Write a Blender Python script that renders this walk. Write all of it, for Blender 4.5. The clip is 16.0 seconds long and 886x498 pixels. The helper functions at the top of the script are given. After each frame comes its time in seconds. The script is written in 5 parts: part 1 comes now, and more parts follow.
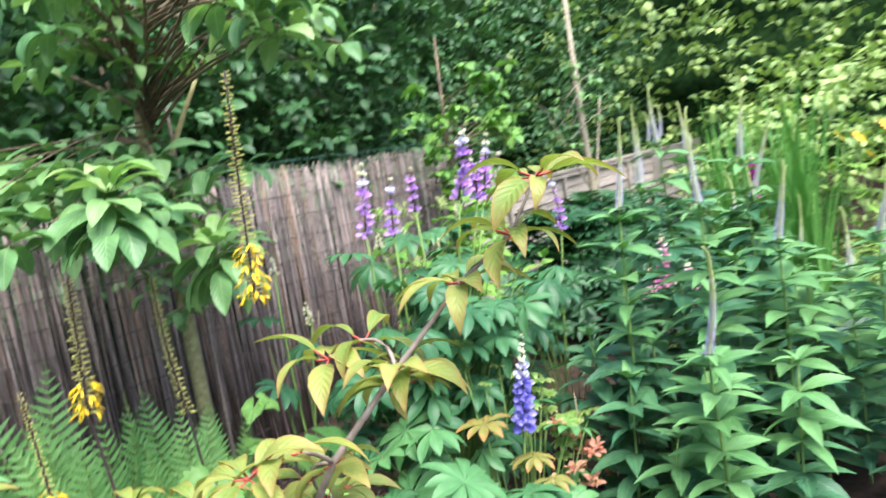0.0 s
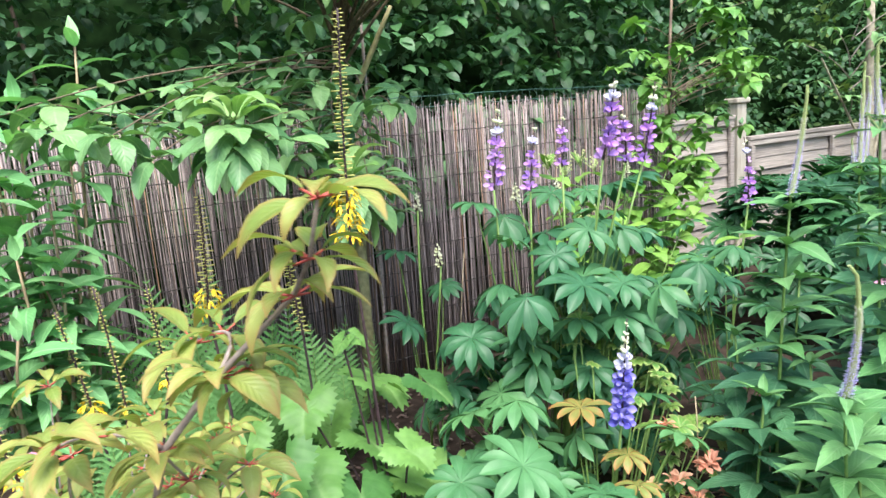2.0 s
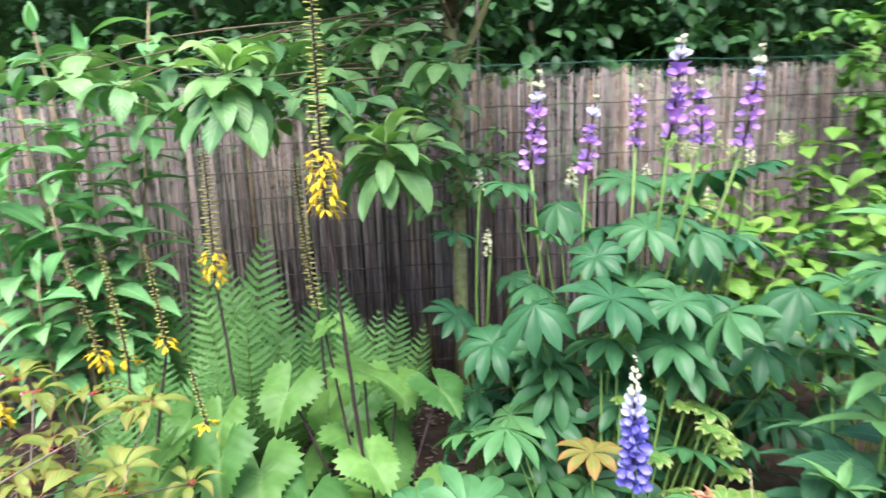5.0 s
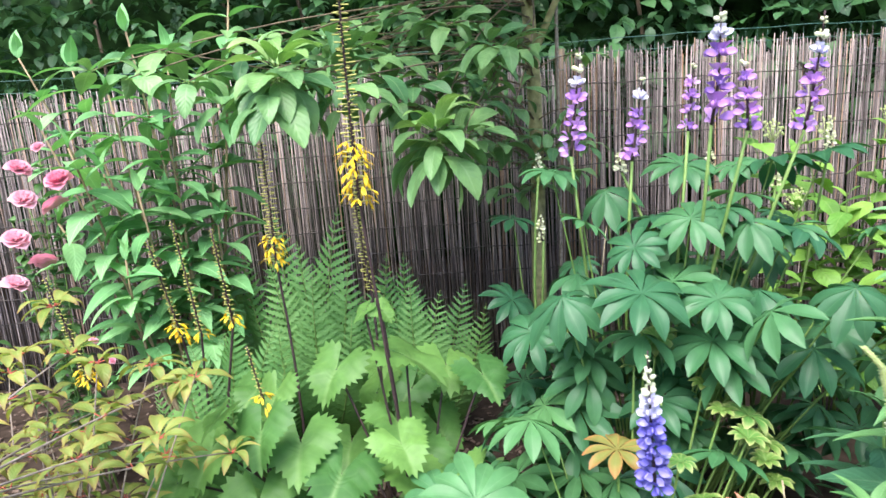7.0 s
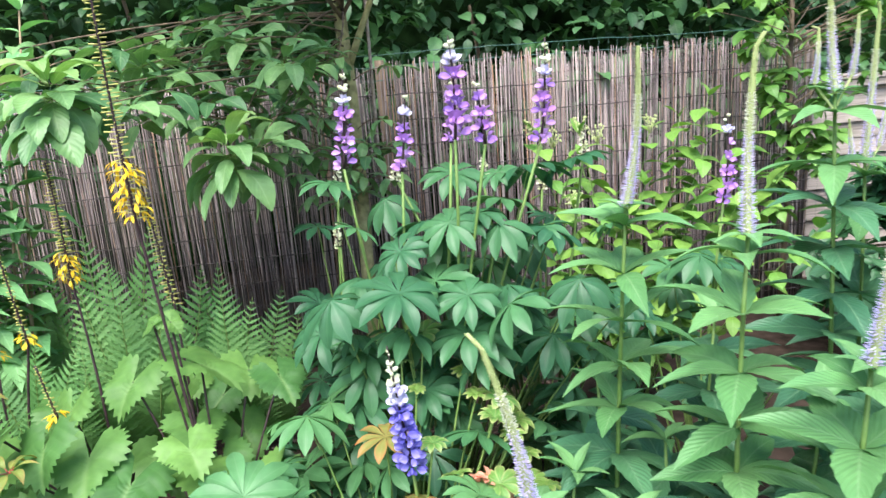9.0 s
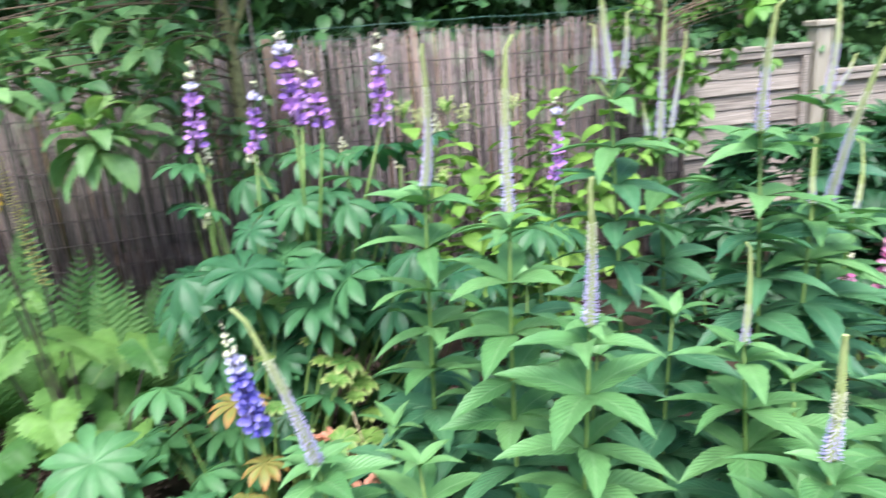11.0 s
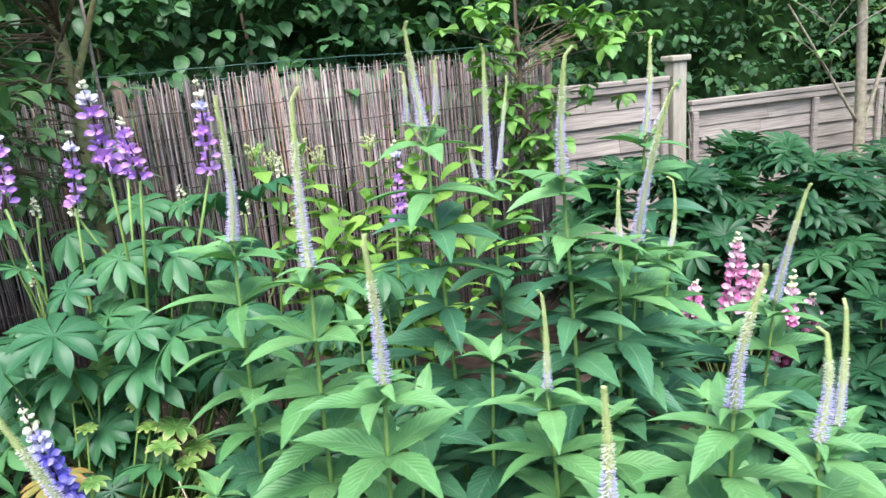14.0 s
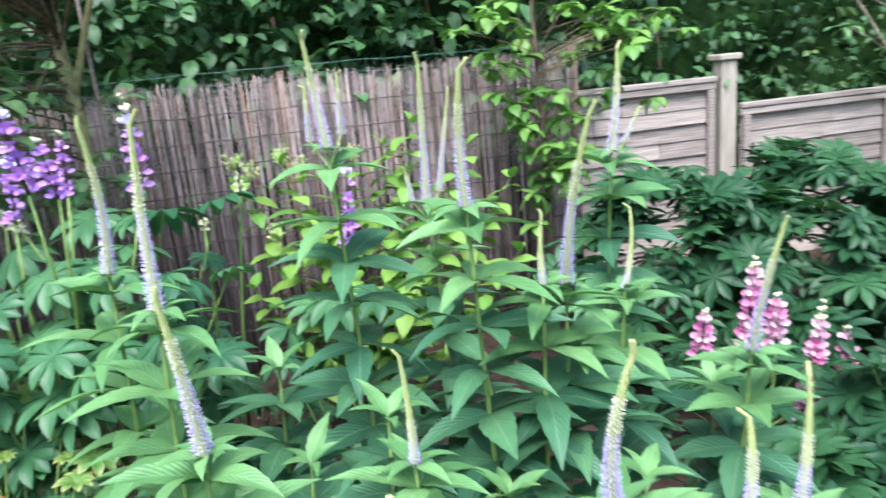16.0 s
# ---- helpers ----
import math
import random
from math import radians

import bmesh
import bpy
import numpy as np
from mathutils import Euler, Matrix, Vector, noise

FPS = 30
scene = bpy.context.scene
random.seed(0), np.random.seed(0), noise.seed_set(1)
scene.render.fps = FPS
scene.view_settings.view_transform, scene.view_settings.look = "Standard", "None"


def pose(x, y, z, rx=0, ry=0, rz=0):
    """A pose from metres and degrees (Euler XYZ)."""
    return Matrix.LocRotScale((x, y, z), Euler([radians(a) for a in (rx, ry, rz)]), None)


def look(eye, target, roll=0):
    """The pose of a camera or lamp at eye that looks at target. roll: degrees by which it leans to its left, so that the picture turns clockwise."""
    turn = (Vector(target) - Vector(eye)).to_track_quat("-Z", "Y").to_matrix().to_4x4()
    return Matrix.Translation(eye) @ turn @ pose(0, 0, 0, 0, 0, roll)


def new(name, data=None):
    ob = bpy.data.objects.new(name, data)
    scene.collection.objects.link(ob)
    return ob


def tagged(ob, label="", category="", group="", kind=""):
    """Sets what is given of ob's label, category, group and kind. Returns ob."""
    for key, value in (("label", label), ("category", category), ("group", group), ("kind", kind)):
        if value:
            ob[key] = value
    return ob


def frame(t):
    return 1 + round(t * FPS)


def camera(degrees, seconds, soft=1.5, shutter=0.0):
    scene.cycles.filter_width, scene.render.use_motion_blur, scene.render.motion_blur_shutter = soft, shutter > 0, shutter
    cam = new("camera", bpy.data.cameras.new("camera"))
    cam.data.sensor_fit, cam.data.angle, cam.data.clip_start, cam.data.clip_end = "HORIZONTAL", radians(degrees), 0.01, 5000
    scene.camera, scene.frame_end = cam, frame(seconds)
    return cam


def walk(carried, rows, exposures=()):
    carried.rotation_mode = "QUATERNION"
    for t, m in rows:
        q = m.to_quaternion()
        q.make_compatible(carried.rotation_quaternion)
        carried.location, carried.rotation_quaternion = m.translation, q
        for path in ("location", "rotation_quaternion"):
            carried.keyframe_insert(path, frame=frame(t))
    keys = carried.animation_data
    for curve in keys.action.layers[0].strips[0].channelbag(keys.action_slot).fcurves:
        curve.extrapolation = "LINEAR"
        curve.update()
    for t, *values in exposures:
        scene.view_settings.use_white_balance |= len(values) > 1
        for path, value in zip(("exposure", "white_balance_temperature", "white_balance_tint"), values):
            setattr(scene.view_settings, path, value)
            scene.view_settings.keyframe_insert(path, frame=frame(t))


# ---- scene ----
cam = camera(65.3, 16.0, soft=1.5, shutter=0.45)
PATH = [
    (0, (-0.018, 0.054, 1.236), (1.428, 1.411, 0.977), -9.4),
    (0.5, (0.132, 0.014, 1.277), (1.329, 1.558, 0.845), -7.5),
    (1, (0.233, -0.008, 1.29), (1.247, 1.668, 0.885), -5.9),
    (1.5, (0.345, -0.097, 1.27), (1.21, 1.666, 0.887), -3.6),
    (2, (0.393, -0.102, 1.262), (1.22, 1.678, 0.878), -4.3),
    (2.5, (0.539, -0.055, 1.252), (1.306, 1.749, 0.855), -4.0),
    (3, (0.701, -0.082, 1.256), (1.247, 1.802, 0.868), -2.2),
    (3.5, (0.843, -0.134, 1.23), (1.273, 1.782, 0.852), -2.0),
    (4, (0.909, -0.14, 1.227), (1.257, 1.789, 0.831), -4.1),
    (4.5, (0.96, -0.046, 1.213), (1.268, 1.893, 0.834), -2.6),
    (5, (1.049, 0.031, 1.187), (1.232, 1.981, 0.78), -2.3),
    (5.2, (1.104, 0.045, 1.194), (1.133, 2.004, 0.789), -1.6),
    (7.3, (1.349, 0.016, 1.215), (1.15, 1.948, 0.739), -4.0),
    (7.5, (1.406, -0.014, 1.212), (1.233, 1.919, 0.729), -3.6),
    (8, (1.513, -0.046, 1.206), (1.447, 1.892, 0.716), -3.8),
    (8.5, (1.552, -0.063, 1.218), (1.61, 1.878, 0.738), -4.3),
    (8.7, (1.558, -0.069, 1.227), (1.655, 1.871, 0.749), -4.2),
    (10.8, (1.833, -0.257, 1.27), (1.97, 1.647, 0.676), -4.4),
    (11, (1.838, -0.241, 1.271), (2.093, 1.655, 0.69), -4.4),
    (11.5, (1.844, -0.22, 1.278), (2.297, 1.648, 0.725), -4.2),
    (12, (1.897, -0.222, 1.284), (2.382, 1.636, 0.725), -3.6),
    (12.5, (1.948, -0.233, 1.29), (2.466, 1.621, 0.748), -4.2),
    (13, (1.966, -0.23, 1.291), (2.469, 1.633, 0.767), -4.6),
    (13.5, (1.996, -0.235, 1.291), (2.511, 1.627, 0.774), -4.9),
    (14, (2.043, -0.238, 1.286), (2.553, 1.625, 0.769), -4.9),
    (14.5, (2.146, -0.276, 1.286), (2.681, 1.583, 0.777), -3.4),
    (15, (2.238, -0.297, 1.272), (2.762, 1.56, 0.749), -4.1),
    (15.5, (2.343, -0.209, 1.272), (2.859, 1.651, 0.749), -4.4),
    (16, (2.409, -0.138, 1.286), (2.704, 1.774, 0.78), -5.4),
]
walk(cam, [(t, look(eye, target, roll)) for t, eye, target, roll in PATH], exposures=[(0, 2.12, 6500, 10), (1.5, 2.0, 6500, 10), (8.5, 1.98, 6480, 11), (11, 1.88, 6350, 12), (14, 1.87, 6280, 12), (16, 1.93, 6100, 15)])

# ---- light ----
GZ = -0.12          # height of the ground
world = bpy.data.worlds.new("world")
world.use_nodes = True
scene.world = world
wn = world.node_tree.nodes
sky = wn.new("ShaderNodeTexSky")
sky.sky_type = 'NISHITA'
sky.sun_disc = False
sky.sun_elevation = radians(62)
sky.sun_rotation = radians(200)
sky.dust_density = 1.6
sky.air_density = 1.0
wn["Background"].inputs[1].default_value = 0.12
world.node_tree.links.new(sky.outputs[0], wn["Background"].inputs[0])
sun = new("sun", bpy.data.lights.new("sun", 'SUN'))
sun.data.energy, sun.data.angle, sun.data.color = 2.3, radians(45), (1.0, 0.97, 0.93)
sun.matrix_world = look((0.5, -4.0, 11), (2.0, 1.5, 0.5))


# ---- materials ----
def nodes_of(name):
    m = bpy.data.materials.new(name)
    m.use_nodes = True
    nt = m.node_tree
    return m, nt.nodes, nt.links, nt.nodes["Principled BSDF"]


def ramp(nodes, links, fac, stops):
    r = nodes.new("ShaderNodeValToRGB")
    while len(r.color_ramp.elements) < len(stops):
        r.color_ramp.elements.new(0.5)
    for e, (p, c) in zip(r.color_ramp.elements, stops):
        e.position, e.color = p, (*c, 1)
    links.new(fac, r.inputs[0])
    return r.outputs[0]


def mixed(nodes, links, kind, fac, a, b):
    m = nodes.new("ShaderNodeMix")
    m.data_type, m.blend_type = 'RGBA', kind
    for sock, v in ((m.inputs[0], fac), (m.inputs[6], a), (m.inputs[7], b)):
        if isinstance(v, (int, float)):
            sock.default_value = v
        elif isinstance(v, tuple):
            sock.default_value = (*v, 1)
        else:
            links.new(v, sock)
    return m.outputs[2]


def noise_of(nodes, links, scale, detail=3.0, coords="Object"):
    tc = nodes.new("ShaderNodeTexCoord")
    n = nodes.new("ShaderNodeTexNoise")
    n.inputs["Scale"].default_value, n.inputs["Detail"].default_value = scale, detail
    links.new(tc.outputs[coords], n.inputs["Vector"])
    return n.outputs["Fac"]


def bump_of(nodes, links, bsdf, height, strength, distance=0.002):
    b = nodes.new("ShaderNodeBump")
    b.inputs["Strength"].default_value, b.inputs["Distance"].default_value = strength, distance
    links.new(height, b.inputs["Height"])
    links.new(b.outputs[0], bsdf.inputs["Normal"])


def leaf_mat(name, dark, light, vein, edge=None, rough=0.5, trans=0.22, veins=9.0, island=False, vein_mix=0.45):
    """A leaf: two tones from plant to plant, a pale midrib with side veins, fine relief, light shining through."""
    m, n, l, bsdf = nodes_of(name)
    if island:
        src = n.new("ShaderNodeNewGeometry").outputs["Random Per Island"]
    else:
        src = n.new("ShaderNodeObjectInfo").outputs["Random"]
    base = ramp(n, l, src, [(0.0, dark), (1.0, light)])
    blot = noise_of(n, l, 30.0, 6.0)
    base = mixed(n, l, 'MULTIPLY', 0.55, base, ramp(n, l, blot, [(0.3, (0.62, 0.66, 0.6)), (0.7, (1.2, 1.15, 1.1))]))
    uv = n.new("ShaderNodeUVMap")
    sep = n.new("ShaderNodeSeparateXYZ")
    l.new(uv.outputs[0], sep.inputs[0])
    off = n.new("ShaderNodeMath"); off.operation = 'SUBTRACT'; off.inputs[1].default_value = 0.5
    l.new(sep.outputs[0], off.inputs[0])
    ab = n.new("ShaderNodeMath"); ab.operation = 'ABSOLUTE'
    l.new(off.outputs[0], ab.inputs[0])
    rib = ramp(n, l, ab.outputs[0], [(0.0, (1, 1, 1)), (0.05, (0, 0, 0))])
    tilt = n.new("ShaderNodeMath"); tilt.operation = 'MULTIPLY_ADD'; tilt.inputs[1].default_value = -0.55
    l.new(ab.outputs[0], tilt.inputs[0]); l.new(sep.outputs[1], tilt.inputs[2])
    wv = n.new("ShaderNodeMath"); wv.operation = 'MULTIPLY'; wv.inputs[1].default_value = veins * 6.283
    l.new(tilt.outputs[0], wv.inputs[0])
    sn = n.new("ShaderNodeMath"); sn.operation = 'SINE'
    l.new(wv.outputs[0], sn.inputs[0])
    side = ramp(n, l, sn.outputs[0], [(0.8, (0, 0, 0)), (1.0, (0.14, 0.14, 0.14))])
    lines = mixed(n, l, 'ADD', 1.0, rib, side)
    bw = n.new("ShaderNodeRGBToBW"); l.new(lines, bw.inputs[0])
    fac = n.new("ShaderNodeMath"); fac.operation = 'MULTIPLY'; fac.inputs[1].default_value = vein_mix
    l.new(bw.outputs[0], fac.inputs[0])
    col = mixed(n, l, 'MIX', fac.outputs[0], base, vein)
    if edge:
        e = ramp(n, l, ab.outputs[0], [(0.30, (0, 0, 0)), (0.5, (0.8, 0.8, 0.8))])
        tip = ramp(n, l, sep.outputs[1], [(0.6, (0, 0, 0)), (1.0, (1, 1, 1))])
        ee = mixed(n, l, 'ADD', 1.0, e, tip)
        eb = n.new("ShaderNodeRGBToBW"); l.new(ee, eb.inputs[0])
        ef = n.new("ShaderNodeMath"); ef.operation = 'MULTIPLY'
        l.new(eb.outputs[0], ef.inputs[0]); l.new(blot, ef.inputs[1])
        col = mixed(n, l, 'MIX', ef.outputs[0], col, edge)
    l.new(col, bsdf.inputs["Base Color"])
    bsdf.inputs["Roughness"].default_value = rough
    bsdf.inputs["Specular IOR Level"].default_value = 0.32
    bump_of(n, l, bsdf, sn.outputs[0], 0.2, 0.002)
    tr = n.new("ShaderNodeBsdfTranslucent")
    l.new(mixed(n, l, 'MULTIPLY', 1.0, col, (0.95, 1.15, 0.55)), tr.inputs[0])
    mx = n.new("ShaderNodeMixShader"); mx.inputs[0].default_value = trans
    l.new(bsdf.outputs[0], mx.inputs[1]); l.new(tr.outputs[0], mx.inputs[2])
    l.new(mx.outputs[0], n["Material Output"].inputs[0])
    return m


def plain_mat(name, dark, light, scale=60.0, rough=0.6, bump=0.3, island=False, obj=False, stretch=None, trans=0.0):
    m, n, l, bsdf = nodes_of(name)
    tc = n.new("ShaderNodeTexCoord")
    mp = n.new("ShaderNodeMapping")
    mp.inputs["Scale"].default_value = stretch or (1, 1, 1)
    l.new(tc.outputs["Object"], mp.inputs[0])
    nz = n.new("ShaderNodeTexNoise")
    nz.inputs["Scale"].default_value, nz.inputs["Detail"].default_value = scale, 4.0
    l.new(mp.outputs[0], nz.inputs["Vector"])
    col = ramp(n, l, nz.outputs["Fac"], [(0.3, dark), (0.7, light)])
    if island or obj:
        src = n.new("ShaderNodeNewGeometry").outputs["Random Per Island"] if island else n.new("ShaderNodeObjectInfo").outputs["Random"]
        rc = ramp(n, l, src, [(0.0, dark), (1.0, light)])
        col = mixed(n, l, 'MIX', 0.6 if island else 0.38, col, rc)
    l.new(col, bsdf.inputs["Base Color"])
    bsdf.inputs["Roughness"].default_value = rough
    bump_of(n, l, bsdf, nz.outputs["Fac"], bump)
    if trans:
        tr = n.new("ShaderNodeBsdfTranslucent")
        l.new(col, tr.inputs[0])
        mx = n.new("ShaderNodeMixShader"); mx.inputs[0].default_value = trans
        l.new(bsdf.outputs[0], mx.inputs[1]); l.new(tr.outputs[0], mx.inputs[2])
        l.new(mx.outputs[0], n["Material Output"].inputs[0])
    return m


def reed_mat(name, source, output):
    m, n, l, bsdf = nodes_of(name)
    pick = n.new(source).outputs[output]
    col = ramp(n, l, pick, [(0.0, (0.04, 0.032, 0.030)), (0.4, (0.16, 0.135, 0.132)), (0.66, (0.36, 0.305, 0.30)),
                             (0.86, (0.49, 0.425, 0.41)), (0.92, (0.38, 0.22, 0.12)), (1.0, (0.55, 0.49, 0.46))])
    tc = n.new("ShaderNodeTexCoord")
    mp = n.new("ShaderNodeMapping"); mp.inputs["Scale"].default_value = (1, 1, 0.06)
    l.new(tc.outputs["Object"], mp.inputs[0])
    off = n.new("ShaderNodeVectorMath"); off.operation = 'SCALE'; off.inputs[0].default_value = (9, 5, 7)
    l.new(pick, off.inputs["Scale"])
    l.new(off.outputs[0], mp.inputs["Location"])
    nz = n.new("ShaderNodeTexNoise"); nz.inputs["Scale"].default_value, nz.inputs["Detail"].default_value = 90, 4
    l.new(mp.outputs[0], nz.inputs["Vector"])
    nz2 = n.new("ShaderNodeTexNoise"); nz2.inputs["Scale"].default_value = 3.5
    l.new(tc.outputs["Object"], nz2.inputs["Vector"])
    col = mixed(n, l, 'MULTIPLY', 0.8, col, ramp(n, l, nz.outputs["Fac"], [(0.3, (0.35, 0.33, 0.33)), (0.68, (1.15, 1.12, 1.12))]))
    col = mixed(n, l, 'MULTIPLY', 0.5, col, ramp(n, l, nz2.outputs["Fac"], [(0.35, (0.6, 0.58, 0.62)), (0.65, (1.15, 1.1, 1.05))]))
    l.new(col, bsdf.inputs["Base Color"])
    bsdf.inputs["Roughness"].default_value = 0.65
    bump_of(n, l, bsdf, nz.outputs["Fac"], 0.5)
    return m


def petal_mat(name, stops, trans=0.3):
    m, n, l, bsdf = nodes_of(name)
    col = ramp(n, l, n.new("ShaderNodeObjectInfo").outputs["Random"], stops)
    nz = noise_of(n, l, 120.0)
    col = mixed(n, l, 'MULTIPLY', 0.4, col, ramp(n, l, nz, [(0.3, (0.7, 0.7, 0.75)), (0.7, (1.15, 1.15, 1.15))]))
    l.new(col, bsdf.inputs["Base Color"])
    bsdf.inputs["Roughness"].default_value = 0.55
    tr = n.new("ShaderNodeBsdfTranslucent")
    l.new(col, tr.inputs[0])
    mx = n.new("ShaderNodeMixShader"); mx.inputs[0].default_value = trans
    l.new(bsdf.outputs[0], mx.inputs[1]); l.new(tr.outputs[0], mx.inputs[2])
    l.new(mx.outputs[0], n["Material Output"].inputs[0])
    return m


M_VER = leaf_mat("culvers_leaf", (0.036, 0.126, 0.070), (0.084, 0.222, 0.102), (0.18, 0.31, 0.18), rough=0.40, veins=11, trans=0.17)
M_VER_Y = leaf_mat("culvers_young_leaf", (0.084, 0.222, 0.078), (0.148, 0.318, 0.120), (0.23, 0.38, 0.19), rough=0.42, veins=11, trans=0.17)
M_LUP = leaf_mat("lupin_leaf", (0.028, 0.112, 0.053), (0.074, 0.205, 0.083), (0.11, 0.23, 0.11), rough=0.42, veins=0.5, vein_mix=0.3)
M_LUP_L = leaf_mat("young_lupin_leaf", (0.050, 0.165, 0.068), (0.105, 0.260, 0.098), (0.16, 0.30, 0.15), rough=0.45, veins=0.5, vein_mix=0.3)
M_LUP_Y = leaf_mat("lupin_yellow_leaf", (0.07, 0.20, 0.045), (0.17, 0.31, 0.06), (0.22, 0.33, 0.09), edge=(0.52, 0.50, 0.22), veins=0.5)
M_LUP_R = leaf_mat("lupin_red_leaf", (0.11, 0.20, 0.05), (0.22, 0.22, 0.06), (0.24, 0.26, 0.09), edge=(0.52, 0.16, 0.07), veins=0.5)
M_LUP_D = leaf_mat("lupin_dark_leaf", (0.016, 0.066, 0.030), (0.036, 0.122, 0.044), (0.065, 0.165, 0.07), rough=0.45, veins=0.5, vein_mix=0.35)
M_LIG = leaf_mat("ligularia_leaf", (0.058, 0.165, 0.045), (0.155, 0.310, 0.078), (0.22, 0.36, 0.13), rough=0.5, veins=7, trans=0.34)
M_FERN = leaf_mat("fern_leaf", (0.095, 0.245, 0.070), (0.185, 0.370, 0.120), (0.23, 0.40, 0.16), rough=0.55, veins=4)
M_CHERRY = leaf_mat("young_cherry_leaf", (0.180, 0.262, 0.056), (0.350, 0.390, 0.110), (0.33, 0.37, 0.14), edge=(0.42, 0.20, 0.085), rough=0.4, veins=8, trans=0.35)
M_PLUM = leaf_mat("plum_leaf", (0.080, 0.205, 0.085), (0.215, 0.385, 0.145), (0.30, 0.44, 0.21), rough=0.38, veins=9)
M_PLUM_Y = leaf_mat("young_plum_leaf", (0.19, 0.36, 0.11), (0.32, 0.48, 0.19), (0.42, 0.54, 0.27), rough=0.38, veins=9, trans=0.3)
M_PEAR = leaf_mat("pear_leaf", (0.092, 0.243, 0.046), (0.206, 0.397, 0.092), (0.227, 0.397, 0.132), rough=0.35, veins=7)
M_SHRUB = leaf_mat("light_shrub_leaf", (0.103, 0.253, 0.044), (0.222, 0.389, 0.075), (0.222, 0.371, 0.113), rough=0.5, veins=6)
M_BUD = leaf_mat("buddleia_leaf", (0.132, 0.355, 0.132), (0.286, 0.562, 0.239), (0.442, 0.708, 0.380), rough=0.55, veins=10)
M_ROSE = leaf_mat("rose_leaf", (0.036, 0.106, 0.035), (0.090, 0.192, 0.057), (0.108, 0.192, 0.080), rough=0.35, veins=7)
M_HEDGE = leaf_mat("hedge_leaf", (0.026, 0.075, 0.034), (0.076, 0.190, 0.068), (0.10, 0.20, 0.09), rough=0.42, veins=7, island=True, trans=0.2)
M_HEDGE_L = leaf_mat("light_hedge_leaf", (0.091, 0.199, 0.074), (0.238, 0.397, 0.147), (0.258, 0.397, 0.198), rough=0.45, veins=6, island=True)
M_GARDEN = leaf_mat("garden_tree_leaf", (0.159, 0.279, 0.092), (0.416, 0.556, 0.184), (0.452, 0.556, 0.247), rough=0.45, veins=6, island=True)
M_BLADE = leaf_mat("blade_leaf", (0.071, 0.240, 0.046), (0.144, 0.346, 0.080), (0.180, 0.384, 0.114), rough=0.45, veins=0.5)
M_STEM = plain_mat("green_stem", (0.09, 0.19, 0.035), (0.2, 0.30, 0.08), obj=True)
M_STEM_D = plain_mat("dark_purple_stem", (0.018, 0.010, 0.012), (0.06, 0.03, 0.035))
M_TAN = plain_mat("tan_bark", (0.20, 0.14, 0.08), (0.42, 0.31, 0.19), scale=40, rough=0.8, bump=0.5, stretch=(1, 1, 0.2))
M_ASH = plain_mat("grey_brown_bark", (0.19, 0.165, 0.115), (0.38, 0.335, 0.245), scale=30, rough=0.85, bump=0.7)
M_PETIOLE = plain_mat("red_petiole", (0.30, 0.03, 0.03), (0.5, 0.12, 0.07))
M_BARK = plain_mat("mossy_bark", (0.18, 0.165, 0.075), (0.40, 0.37, 0.17), scale=35, rough=0.85, bump=0.8)
M_BARK_B = plain_mat("brown_bark", (0.07, 0.05, 0.038), (0.24, 0.17, 0.11), scale=45, rough=0.8, bump=0.7, stretch=(1, 1, 0.2))
M_TWIG = plain_mat("grey_twig", (0.16, 0.12, 0.10), (0.34, 0.28, 0.24), scale=70, rough=0.6)
M_BUDS = plain_mat("pale_green_bud", (0.40, 0.50, 0.17), (0.62, 0.68, 0.34), scale=200, island=True, trans=0.25)
M_LILAC = plain_mat("lilac_floret", (0.60, 0.53, 0.88), (0.88, 0.82, 0.94), scale=90, island=True, trans=0.4)
M_WHITE = plain_mat("whitish_floret", (0.58, 0.62, 0.42), (0.80, 0.78, 0.68), scale=90, island=True, trans=0.2)
M_PURPLE = petal_mat("purple_petal", [(0, (0.40, 0.23, 0.69)), (0.5, (0.60, 0.29, 0.75)), (1, (0.71, 0.44, 0.83))])
M_BLUE = petal_mat("blue_petal", [(0, (0.17, 0.15, 0.66)), (0.6, (0.30, 0.26, 0.76)), (1, (0.50, 0.46, 0.85))])
M_PINK = petal_mat("pink_petal", [(0, (0.68, 0.16, 0.42)), (0.5, (0.83, 0.42, 0.60)), (1, (0.88, 0.74, 0.80))])
M_LTPINK = petal_mat("pale_pink_petal", [(0, (0.78, 0.40, 0.54)), (1, (0.86, 0.74, 0.76))])
M_DKPINK = petal_mat("magenta_petal", [(0, (0.30, 0.02, 0.18)), (1, (0.55, 0.06, 0.34))])
M_PALE = petal_mat("white_violet_petal", [(0, (0.62, 0.58, 0.86)), (1, (0.86, 0.85, 0.9))])
M_CREAM = petal_mat("cream_bud", [(0, (0.62, 0.66, 0.36)), (1, (0.84, 0.84, 0.66))])
M_SALMON = petal_mat("salmon_petal", [(0, (0.68, 0.27, 0.18)), (0.6, (0.74, 0.42, 0.28)), (1, (0.68, 0.50, 0.22))])
M_ROSEP = petal_mat("rose_petal", [(0, (0.85, 0.33, 0.46)), (1, (0.92, 0.58, 0.66))])
M_YELLOW = plain_mat("yellow_petal", (0.80, 0.46, 0.01), (0.88, 0.66, 0.03), scale=90, island=True, trans=0.2)
M_TICK = plain_mat("spent_floret", (0.32, 0.33, 0.07), (0.58, 0.54, 0.17), scale=90, island=True)
